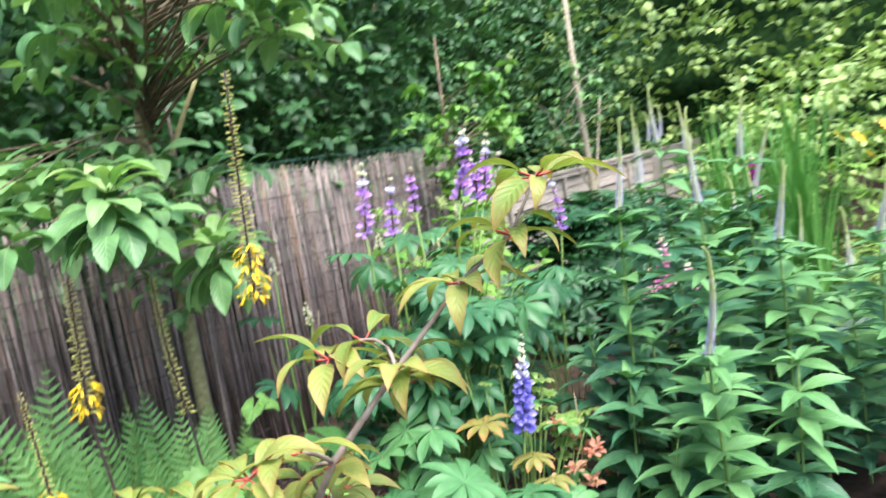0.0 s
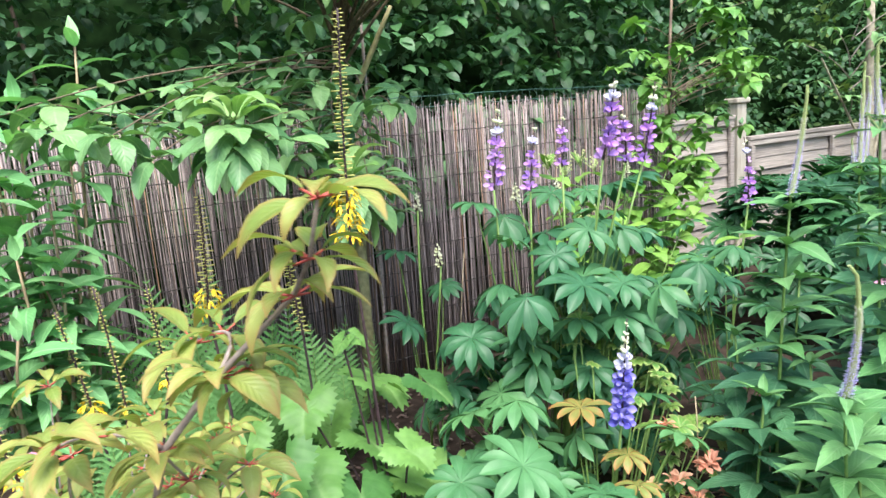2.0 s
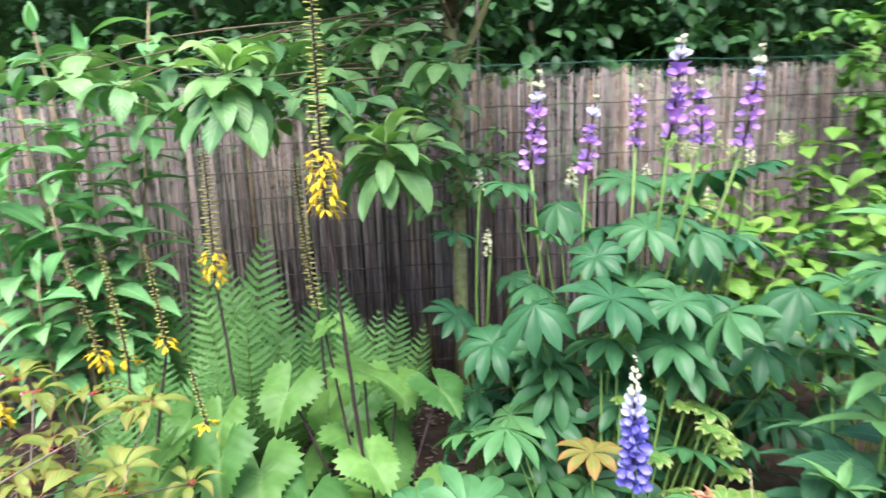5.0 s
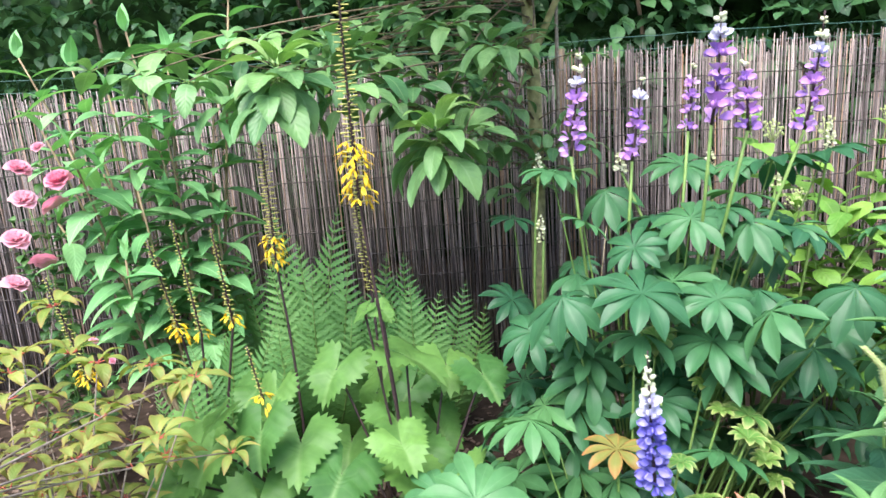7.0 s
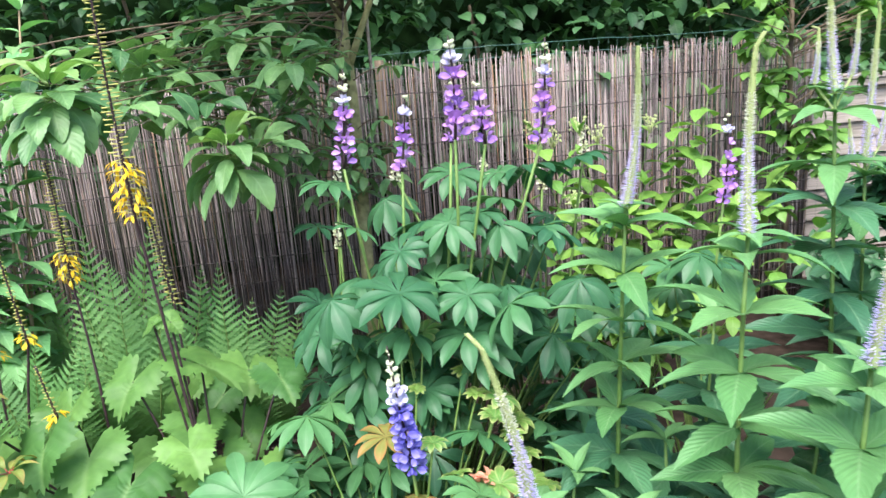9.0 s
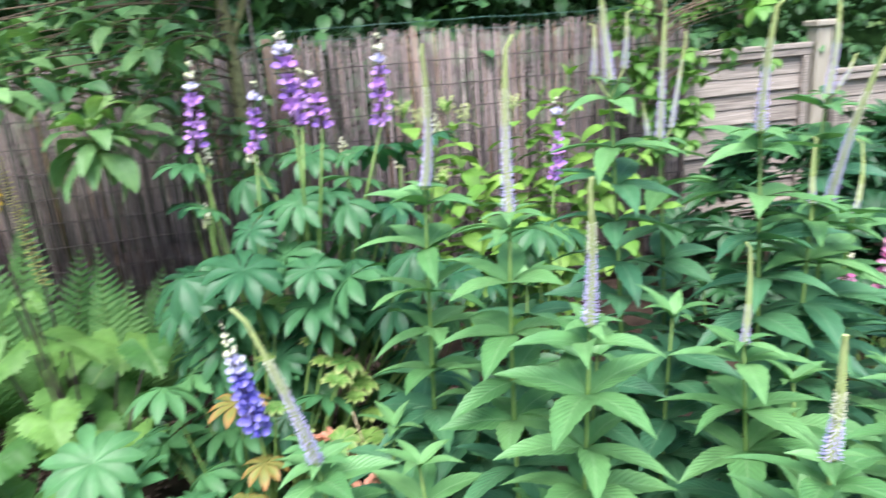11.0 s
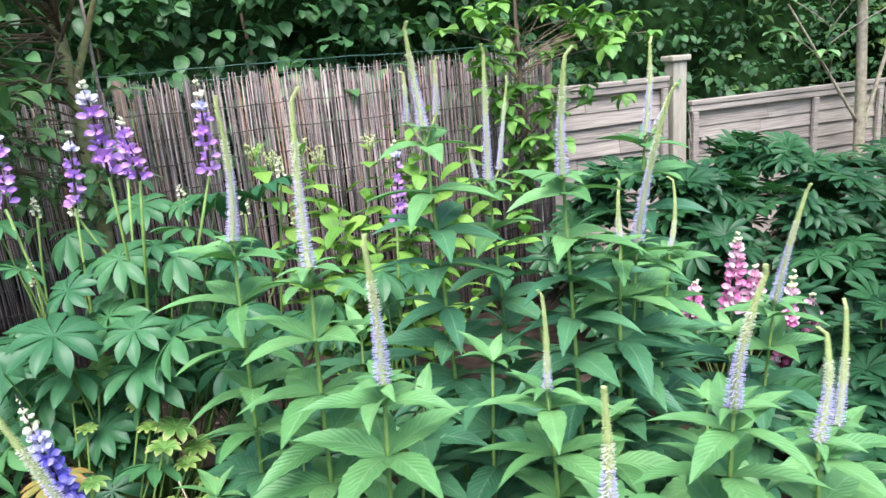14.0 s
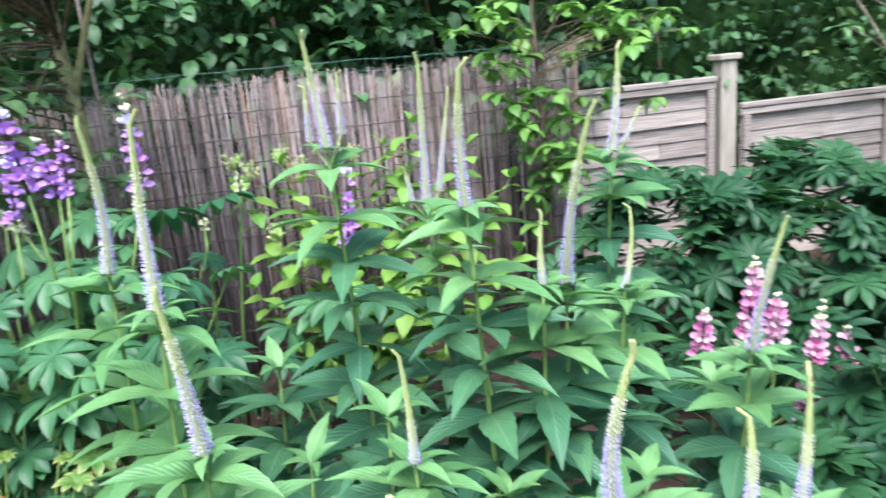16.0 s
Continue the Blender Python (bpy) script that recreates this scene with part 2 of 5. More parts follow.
M_REED = reed_mat("reed", "ShaderNodeObjectInfo", "Random")
M_REED_THIN = reed_mat("thin_reed", "ShaderNodeNewGeometry", "Random Per Island")
M_WIRE = plain_mat("dark_binding_wire", (0.02, 0.018, 0.016), (0.06, 0.05, 0.045), rough=0.6)
M_NET = plain_mat("green_coated_wire", (0.02, 0.07, 0.055), (0.06, 0.14, 0.11), rough=0.4)
M_WOOD = plain_mat("weathered_fence_wood", (0.13, 0.11, 0.095), (0.46, 0.40, 0.35), scale=6, rough=0.85, bump=0.9, obj=True, stretch=(0.7, 4, 20))
M_POST = plain_mat("grey_fence_post", (0.28, 0.25, 0.20), (0.42, 0.38, 0.31), scale=18, rough=0.85, bump=0.6, stretch=(2, 2, 0.3))
M_SOIL = plain_mat("soil", (0.015, 0.011, 0.008), (0.06, 0.042, 0.032), scale=16, rough=0.95, bump=1.0)
M_CHIP = plain_mat("bark_chip", (0.05, 0.03, 0.02), (0.20, 0.14, 0.11), scale=40, rough=0.9, island=True)
# shade between far leaves painted as near-black green, almost without gloss
M_BACK = plain_mat("backdrop_shade", (0.002, 0.006, 0.002), (0.02, 0.05, 0.015), scale=9.0, rough=0.9, bump=1.0)
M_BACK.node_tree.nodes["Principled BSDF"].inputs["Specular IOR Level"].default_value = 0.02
M_SOIL.node_tree.nodes["Principled BSDF"].inputs["Specular IOR Level"].default_value = 0.1


# ---- geometry helpers ----
class Geo:
    """Collects faces and makes one mesh of them."""

    def __init__(self):
        self.v, self.f, self.uv, self.mi = [], [], [], []

    def add(self, verts, faces, uvs=None, m=None, mi=0):
        k = len(self.v)
        self.v += [tuple(m @ Vector(p)) if m is not None else tuple(p) for p in verts]
        self.f += [tuple(i + k for i in f) for f in faces]
        self.uv += list(uvs) if uvs is not None else [(0.3, 0.5)] * len(verts)
        self.mi += [mi] * len(faces)
        return self

    def tube(self, pts, radii, sides=6, mi=0, cap=True):
        pts = [Vector(p) for p in pts]
        verts, faces = [], []
        for i, p in enumerate(pts):
            d = (pts[min(i + 1, len(pts) - 1)] - pts[max(i - 1, 0)]).normalized()
            a = d.cross(Vector((0, 1, 0.001)) if abs(d.y) < 0.9 else Vector((1, 0, 0))).normalized()
            b = d.cross(a)
            r = radii[i] if isinstance(radii, (list, tuple)) else radii
            for s in range(sides):
                w = 2 * math.pi * s / sides
                verts.append(p + r * (math.cos(w) * a + math.sin(w) * b))
        for i in range(len(pts) - 1):
            for s in range(sides):
                t = (s + 1) % sides
                faces.append((i * sides + s, i * sides + t, (i + 1) * sides + t, (i + 1) * sides + s))
        if cap:
            faces += [tuple(range(sides))[::-1], tuple((len(pts) - 1) * sides + s for s in range(sides))]
        return self.add(verts, faces, mi=mi)

    def box(self, c, size, m=None, mi=0, bevel=0.0):
        x, y, z = (s / 2 for s in size)
        if bevel:
            bm = bmesh.new()
            bmesh.ops.create_cube(bm, size=1.0)
            for v in bm.verts:
                v.co = Vector((v.co.x * size[0] + c[0], v.co.y * size[1] + c[1], v.co.z * size[2] + c[2]))
            bmesh.ops.bevel(bm, geom=bm.edges[:], offset=bevel, segments=1, affect='EDGES')
            bm.verts.index_update()
            self.add([v.co for v in bm.verts], [[v.index for v in f.verts] for f in bm.faces], m=m, mi=mi)
            bm.free()
            return self
        vs = [(c[0] + i * x, c[1] + j * y, c[2] + k * z) for i in (-1, 1) for j in (-1, 1) for k in (-1, 1)]
        return self.add(vs, [(0, 1, 3, 2), (4, 6, 7, 5), (0, 4, 5, 1), (2, 3, 7, 6), (0, 2, 6, 4), (1, 5, 7, 3)], m=m, mi=mi)

    def mesh(self, name, mats, smooth=True):
        me = bpy.data.meshes.new(name)
        me.from_pydata(self.v, [], self.f)
        for mt in mats if isinstance(mats, (list, tuple)) else [mats]:
            me.materials.append(mt)
        lay = me.uv_layers.new(name="UVMap")
        idx = np.empty(len(me.loops), np.int32)
        me.loops.foreach_get("vertex_index", idx)
        lay.data.foreach_set("uv", np.array(self.uv, np.float32)[idx].ravel())
        me.polygons.foreach_set("material_index", self.mi)
        me.polygons.foreach_set("use_smooth", [smooth] * len(self.f))
        me.update()
        return me


def leaf_geo(L, W, seg=8, peak=0.4, arch=0.3, droop=0.9, fold=0.25, teeth=0.0, wave=0.0, blunt=1.0, twist=0.0):
    """A leaf along +y from its stalk: blade width W, rising by arch and bending down by droop (radians)."""
    p = math.log(0.5) / math.log(peak)
    cols = (-1, -0.5, 0, 0.5, 1)
    verts, uvs, faces = [], [], []
    y = z = 0.0
    for i in range(seg + 1):
        t = i / seg
        w = W / 2 * max(0.02, math.sin(math.pi * min(t, 0.995) ** p)) ** blunt
        a = arch - droop * t
        if i:
            y += L / seg * math.cos(a)
            z += L / seg * math.sin(a)
        for u in cols:
            ww = w * (1 + teeth * (0.5 if i % 2 else -0.5) * (abs(u) == 1))
            verts.append((u * ww * math.cos(twist * t), y - (0.15 * ww * teeth if abs(u) == 1 else 0),
                          z + fold * abs(u) * w + wave * w * math.sin(5 * t + 2.2 * u) + u * ww * math.sin(twist * t)))
            uvs.append((0.5 + u / 2, t))
    for i in range(seg):
        for c in range(4):
            k = i * 5 + c
            faces.append((k, k + 1, k + 6, k + 5))
    return verts, faces, uvs


def placed(loc, az, el=0.0, roll=0.0, s=1.0):
    return Matrix.Translation(loc) @ Matrix.Rotation(az, 4, 'Z') @ Matrix.Rotation(el, 4, 'X') @ Matrix.Rotation(roll, 4, 'Y') @ Matrix.Scale(s, 4)


def thing(name, loc, label, category, group="", kind=""):
    ob = new(name)
    ob.location = loc
    return tagged(ob, label, category, group, kind)


def part(name, me, parent, m=None, label=""):
    ob = new(name, me)
    ob.parent = parent
    if m is not None:
        ob.matrix_basis = m
    if label:
        tagged(ob, label)
    return ob


def alone(name, me, label, category, kind="", group="", loc=(0, 0, 0)):
    ob = new(name, me)
    ob.location = loc
    return tagged(ob, label, category, group, kind)


def bent(a, b, n=6, sag=0.0, side=0.0):
    """Points from a to b, bowed by sag upwards and by side across."""
    a, b = Vector(a), Vector(b)
    d = b - a
    cr = Vector((-d.y, d.x, 0))
    cr = cr.normalized() if cr.length > 1e-6 else Vector((1, 0, 0))
    return [a + d * t + Vector((0, 0, sag)) * 4 * t * (1 - t) + cr * side * 4 * t * (1 - t) for t in (i / n for i in range(n + 1))]


rnd = random.Random(7)
R = rnd.uniform

# ---- ground ----
g = Geo()
N = 60
edge = [-200, -60, -20] + [-6 + 16 * i / (N - 1) for i in range(N)] + [20, 60, 200]
for yy in edge:
    for xx in edge:
        near = 1 if (-4 < xx < 9 and -3 < yy < 6) else 0
        g.v.append((xx, yy, GZ + near * 0.03 * (noise.noise((xx * 2.1, yy * 2.1, 0)) - 0.3)))
        g.uv.append((0.3, 0.5))
n = len(edge)
for j in range(n - 1):
    for i in range(n - 1):
        g.f.append((j * n + i, j * n + i + 1, (j + 1) * n + i + 1, (j + 1) * n + i))
        g.mi.append(0)
alone("ground", g.mesh("ground", M_SOIL), "dark bare garden soil under the planting", "soil", kind="structure")

# bark mulch lying on the soil
g = Geo()
for i in range(4200):
    x, y = R(-1.2, 2.2), R(0.3, 3.0)
    m = placed((x, y, GZ + R(-0.005, 0.016)), R(0, 6.28), R(-0.4, 0.4), R(-0.4, 0.4))
    g.box((0, 0, 0), (R(0.004, 0.013), R(0.01, 0.034), R(0.002, 0.006)), m=m)
alone("bark_mulch", g.mesh("bark_mulch", M_CHIP, smooth=False), "brown bark chips strewn on the soil", "mulch", kind="stuff")


# ---- fence ----
def fence_y(x):
    return 3.20 + 0.075 * (x - 1.4)


def reed_panel(x0, x1, top, label):
    base = thing("reed_screen", ((x0 + x1) / 2, fence_y((x0 + x1) / 2), GZ), label, "reed fence", "reed screens along the boundary")
    inv = Vector(base.location)
    kinds = []
    for k in range(7):
        g = Geo()
        H = 1.44
        pts = [(R(-0.003, 0.003), R(-0.003, 0.003), H * i / 4) for i in range(5)]
        g.tube(pts, [0.0042, 0.0041, 0.0039, 0.0035, 0.0027], sides=5)
        kinds.append(g.mesh("reed", M_REED))
    count = int((x1 - x0) / 0.015)
    for i in range(count):
        x = x0 + (x1 - x0) * (i + R(0.1, 0.9)) / count
        m = placed(Vector((x, fence_y(x) + R(-0.006, 0.006), GZ)) - inv, 0.0, R(-0.008, 0.008), R(-0.03, 0.03))
        sc = (top(x) - GZ + R(-0.035, 0.02)) / 1.44 * (0.86 if R(0, 1) < 0.03 else 1)
        part("reed", rnd.choice(kinds), base, m @ Matrix.Diagonal((R(0.35, 0.78), R(0.6, 1.0), sc, 1)))
    # thinner reeds filling the gaps
    g = Geo()
    n = int((x1 - x0) / 0.0046)
    for i in range(n):
        x = x0 + (x1 - x0) * (i + R(0, 1)) / n
        h = top(x) + R(-0.07, 0.018) - (0.25 if R(0, 1) < 0.02 else 0)
        y = fence_y(x) + R(-0.004, 0.016) - inv.y
        g.tube([(x - inv.x, y, 0), (x + R(-.035, .035) - inv.x, y + R(-.003, .003), h - GZ)], [R(0.0018, 0.0034), R(0.0012, 0.0024)], sides=4)
    tagged(part("thin_reeds", g.mesh("thin_reeds", M_REED_THIN), base), kind="stuff")
    for k in range(11):
        z = 1.17 - 0.118 * k - GZ
        if z < 0.03:
            break
        g = Geo()
        nn = 60
        g.tube([(x0 + (x1 - x0) * i / nn - inv.x, fence_y(x0 + (x1 - x0) * i / nn) - 0.0155 - inv.y, z + 0.006 * noise.noise((i * 0.35, k * 3.1, x0))) for i in range(nn + 1)], 0.0024, sides=4)
        part("binding_wire", g.mesh("binding_wire", M_WIRE), base)
    return base


reed_panel(-1.75, 1.52, lambda x: 1.285 + 0.012 * noise.noise((x * 2, 0, 0)), "weathered brown reed screen wired to the fence behind foliage")
reed_panel(1.56, 3.72, lambda x: 1.315 + 0.014 * noise.noise((x * 2, 5, 0)), "weathered greyish reed screen with ragged top behind the lupins")

# green wire netting that carries the screens
net = thing("wire_netting", (1.0, fence_y(1.0) + 0.04, GZ), "green plastic-coated wire netting behind the reed screens", "wire fence")
iv = Vector(net.location)
for z in (1.355, 1.30, 1.24):
    g = Geo()
    g.tube([(x - iv.x, fence_y(x) + 0.035 - iv.y, z - GZ + 0.006 * noise.noise((x * 9, z, 0)) - 0.01 * noise.noise((x * 1.1, 0, 2))) for x in [-1.9 + 0.04 * i for i in range(145)]], 0.002, sides=4)
    part("horizontal_wire", g.mesh("horizontal_wire", M_NET), net)
g = Geo()
for i in range(115):
    x = -1.9 + 0.05 * i
    g.tube([(x - iv.x, fence_y(x) + 0.035 - iv.y, 0), (x + R(-.004, .004) - iv.x, fence_y(x) + 0.035 - iv.y, 1.352 - GZ)], 0.0006, sides=3)
tagged(part("mesh_wire", g.mesh("mesh_wire", M_NET), net), kind="stuff")
for x in (-1.2, 1.54, 3.74):
    g = Geo().tube([(x - iv.x, fence_y(x) + 0.07 - iv.y, 0), (x - iv.x, fence_y(x) + 0.07 - iv.y, 1.33 - GZ)], 0.022, sides=8)
    part("post", g.mesh("post", M_BARK_B), net)


def lap_panel(a, b, top, height, label, battens):
    """A waney-lap fence panel from a to b: overlapping boards, a capping rail, battens."""
    a, b = Vector((*a, 0)), Vector((*b, 0))
    L = (b - a).length
    ang = math.atan2((b - a).y, (b - a).x)
    base = thing("lap_fence", (a.x, a.y, GZ), label, "fence panel", "wooden fence panels")
    base.rotation_euler = (0, 0, ang)
    rows = int(height / 0.095)
    for i in range(rows):
        z = top - 0.075 - 0.095 * i - GZ
        cuts = [0.01, L * R(0.25, 0.75), L - 0.01]
        for k in range(2):
            g = Geo()
            h = R(0.118, 0.13)
            m = placed(((cuts[k] + cuts[k + 1]) / 2, 0.004 * k + (0.0 if i % 2 else 0.006) + R(-0.003, 0.003), z - 0.05), 0, -0.15, R(-0.012, 0.012))
            g.box((0, 0, 0), (cuts[k + 1] - cuts[k] - 0.004, 0.011, h), m=m, bevel=0.003)
            part("board", g.mesh("board", M_WOOD, smooth=False), base)
    g = Geo().box((L / 2, -0.014, top - 0.018 - GZ), (L, 0.055, 0.034), bevel=0.005)
    part("capping_rail", g.mesh("capping_rail", M_WOOD, smooth=False), base)
    g = Geo().box((L / 2, -0.022, top - 0.058 - GZ), (L, 0.022, 0.040), bevel=0.004)
    part("top_rail", g.mesh("top_rail", M_WOOD, smooth=False), base)
    for x in battens:
        g = Geo().box((x * L, -0.028, (top - 0.08 - GZ) / 2), (0.045, 0.03, top - 0.08 - GZ), bevel=0.004)
        part("batten", g.mesh("batten", M_WOOD, smooth=False), base)


lap_panel((3.55, 3.785), (4.80, 3.87), 1.085, 1.15, "weathered overlapping-board fence panel, higher than the next", (0.03, 0.97))
lap_panel((4.98, 3.885), (6.78, 4.02), 0.905, 1.0, "grey weathered overlapping-board fence panel with a capping rail", (0.02, 0.62, 0.98))
lap_panel((6.83, 4.025), (8.63, 4.16), 0.905, 1.0, "grey weathered overlapping-board fence panel further along", (0.02, 0.5, 0.98))
lap_panel((8.68, 4.165), (10.5, 4.30), 0.90, 1.0, "grey weathered overlapping-board fence panel at the far end", (0.02, 0.5, 0.98))
post = thing("fence_post", (4.89, 3.90, GZ), "square weathered wooden fence post with a flat cap", "fence post")
post.rotation_euler = (0, 0, 0.08)
part("shaft", Geo().box((0, 0, (1.17 - GZ) / 2), (0.108, 0.10, 1.17 - GZ), bevel=0.006).mesh("shaft", M_POST, smooth=False), post)
part("cap", Geo().box((0, 0, 1.19 - GZ), (0.15, 0.14, 0.04), bevel=0.008).mesh("cap", M_POST, smooth=False), post)


# ---- hedge and trees behind the fence ----
def leaf_mass(name, count, where, size, mat, label, category, facing=0.6, spray=5, flat=-0.3):
    """Very many leaves as one mesh, set alternately along short level twigs; size takes a place."""
    lv, lf, lu = leaf_geo(1.0, 0.60, seg=4, peak=0.46, arch=0.25, droop=0.8, fold=0.16, blunt=0.72)
    lv, lf = np.array(lv), np.array(lf)
    rs = np.random.RandomState(count)
    vs, fs, us = [], [], []
    k = 0
    for p in where(rs, count // spray):
        az0 = rs.normal(math.pi, 1.1) if rs.rand() < facing else rs.uniform(0, 6.28)
        rise = rs.normal(-0.1, 0.3)
        way = np.array((-math.sin(az0), math.cos(az0), rise))
        s0 = size(p)
        for i in range(spray):
            az = az0 + (0.0 if i == spray - 1 else (0.85 if i % 2 else -0.85)) + rs.normal(0, 0.25)
            m = np.array(Matrix.Rotation(az, 3, 'Z') @ Matrix.Rotation(rs.normal(flat, 0.35), 3, 'X') @ Matrix.Rotation(rs.normal(0, 0.35), 3, 'Y'))
            s = s0 * rs.uniform(0.65, 1.2)
            vs.append((lv * s) @ m.T + p + way * (0.45 * s0 * (i - spray / 2)))
            fs.append(lf + k)
            us += lu
            k += len(lv)
    g = Geo()
    g.v = np.concatenate(vs).tolist()
    g.f = [tuple(f) for f in np.concatenate(fs).tolist()]
    g.uv, g.mi = us, [0] * len(g.f)
    return alone(name, g.mesh(name, mat), label, category, kind="stuff")


def hedge_at(x0, x1, off, thick, z0, z1):
    def where(rs, n):
        x = rs.uniform(x0, x1, n)
        d = off + thick * rs.rand(n) ** 1.6 + 0.25 * np.array([noise.noise((a * 1.7, 3.0, b)) for a, b in zip(x, rs.rand(n) * 3)])
        base = np.where(x < 3.7, 3.2 + 0.075 * (x - 1.4), 3.45 + 0.12 * (x - 3.7))
        z = rs.uniform(z0, z1, n)
        d = d + 0.28 * np.array([noise.noise((a * 1.3, 8.0, c * 1.6)) for a, c in zip(x, z)])
        return np.stack([x, base + np.maximum(d, 0.12), z], 1)
    return where


leaf_mass("hedge", 15000, hedge_at(-3.0, 4.6, 0.35, 1.0, 0.75, 2.9), lambda p: 0.086 if p[0] + 0.35 * noise.noise((p[0], p[2] * 2, 4)) < 0.75 else 0.11, M_HEDGE, "dense dark green broadleaf hedge rising behind the reed fence", "hedge")
leaf_mass("shrubbery", 8000, hedge_at(4.0, 10.5, 0.55, 1.6, 0.2, 3.4), lambda p: 0.085, M_HEDGE, "dull dark green shrubbery behind the wooden fence", "shrubs")
def blob(c, r):
    def where(rs, n):
        v = rs.normal(size=(n, 3))
        v /= np.linalg.norm(v, axis=1)[:, None]
        q = rs.uniform(0.72, 1.0, n) ** 0.7 + 0.22 * np.array([noise.noise(Vector(a) * 2.6) for a in v])
        p = np.array(c) + v * q[:, None] * np.array(r)
        p[:, 2] = np.maximum(p[:, 2], GZ + 0.02)
        return p
    return where


def strip(x0, x1, y0, y1, z0, z1):
    return lambda rs, n: np.stack([rs.uniform(x0, x1, n), rs.uniform(y0, y1, n), rs.uniform(z0, z1, n)], 1)


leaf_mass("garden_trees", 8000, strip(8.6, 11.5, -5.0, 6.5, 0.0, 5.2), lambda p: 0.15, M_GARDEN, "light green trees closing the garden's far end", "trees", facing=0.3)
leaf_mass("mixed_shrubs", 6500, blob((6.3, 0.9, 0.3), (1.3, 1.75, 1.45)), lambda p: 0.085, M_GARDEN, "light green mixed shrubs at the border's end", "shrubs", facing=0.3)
leaf_mass("far_trees", 5200, hedge_at(4.5, 16.0, 2.6, 2.6, 0.6, 5.0), lambda p: 0.14, M_HEDGE_L, "light green tree foliage beyond the fence", "trees")
for i in range(9):
    x = -2.2 + 0.9 * i + R(-0.2, 0.2)
    y = (fence_y(x) if x < 3.7 else 3.45 + 0.12 * (x - 3.7)) + R(1.2, 1.6)
    pts = bent((x, y, GZ), (x + R(-0.4, 0.4), y + R(-0.2, 0.4), R(2.4, 3.2)), 6, 0, R(-0.12, 0.12))
    alone("hedge_stem", Geo().tube(pts, [0.02, 0.018, 0.016, 0.013, 0.011, 0.009, 0.006], sides=6).mesh("hedge_stem", M_BARK_B), "brown woody stem inside the hedge", "stem", group="hedge stems")
# bumpy upright sheet, no leaves; its dark colour stands for shade behind the hedge
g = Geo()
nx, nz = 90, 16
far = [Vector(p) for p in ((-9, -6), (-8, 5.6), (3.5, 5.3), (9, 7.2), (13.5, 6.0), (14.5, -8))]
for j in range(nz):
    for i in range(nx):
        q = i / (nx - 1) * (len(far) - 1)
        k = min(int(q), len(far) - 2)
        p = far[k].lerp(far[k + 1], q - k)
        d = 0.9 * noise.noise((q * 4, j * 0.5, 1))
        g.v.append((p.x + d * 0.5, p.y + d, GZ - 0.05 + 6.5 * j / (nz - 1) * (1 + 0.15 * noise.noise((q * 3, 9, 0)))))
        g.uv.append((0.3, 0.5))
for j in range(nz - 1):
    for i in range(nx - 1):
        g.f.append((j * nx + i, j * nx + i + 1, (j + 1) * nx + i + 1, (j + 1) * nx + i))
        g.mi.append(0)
alone("backdrop", g.mesh("backdrop", M_BACK), "near-black sheet painted as the shade deep behind the hedge", "foliage", kind="structure")

# ---- leaf meshes ----
VER = [Geo().add(*leaf_geo(0.165, W, seg=14, peak=0.38, arch=a, droop=d, fold=0.28, teeth=0.10, wave=0.10, twist=tw)).mesh("leaf", M_VER)
       for W, a, d, tw in ((0.058, 0.25, 0.55, 0.1), (0.052, 0.25, 0.8, -0.25), (0.062, 0.15, 0.45, 0.2), (0.05, 0.35, 0.95, 0.0), (0.06, 0.1, 0.45, -0.1))]
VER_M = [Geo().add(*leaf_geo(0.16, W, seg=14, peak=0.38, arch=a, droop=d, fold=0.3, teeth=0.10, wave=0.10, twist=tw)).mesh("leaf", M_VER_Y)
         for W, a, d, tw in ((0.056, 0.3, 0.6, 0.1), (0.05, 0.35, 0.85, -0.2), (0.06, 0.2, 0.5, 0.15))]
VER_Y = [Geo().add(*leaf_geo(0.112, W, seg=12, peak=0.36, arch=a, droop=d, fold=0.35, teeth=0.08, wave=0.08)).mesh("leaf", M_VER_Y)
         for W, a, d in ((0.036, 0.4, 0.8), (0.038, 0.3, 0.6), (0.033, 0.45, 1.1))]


def palmate(count, L, W, mat, cup, droop):
    g = Geo()
    for k in range(count):
        az = 2 * math.pi * (k + 0.5) / count + R(-0.08, 0.08)
        lv, lf, lu = leaf_geo(L * R(0.85, 1.08), W, seg=7, peak=0.62, arch=cup + R(-0.08, 0.08), droop=droop + R(-0.15, 0.15), fold=0.34, wave=0.05, blunt=0.9)
        g.add(lv, lf, lu, m=Matrix.Rotation(az, 4, 'Z'))
    return g.mesh("leaf", mat)


LUP = [palmate(c, 0.118, 0.037, M_LUP, cu, dr) for c, cu, dr in ((11, 0.25, 0.95), (10, 0.05, 0.75), (9, -0.1, 0.8), (11, 0.3, 1.1), (10, -0.3, 0.7), (12, 0.4, 1.2), (9, 0.1, 0.6))]
LUP_L = [palmate(c, 0.118, 0.037, M_LUP_L, cu, dr) for c, cu, dr in ((11, 0.2, 0.6), (10, 0.0, 0.6), (9, -0.15, 0.7), (11, 0.3, 0.9))]
LUP_Y = [palmate(9, 0.06, 0.024, M_LUP_Y, cu, 1.1) for cu in (0.75, 0.45)]
LUP_R = [palmate(9, 0.085, 0.028, M_LUP_R, cu, 0.9) for cu in (0.35, 0.1)]
LUP_D = [palmate(c, 0.112, 0.034, M_LUP_D, cu, 0.55) for c, cu in ((10, 0.2), (9, 0.0), (11, 0.3))]


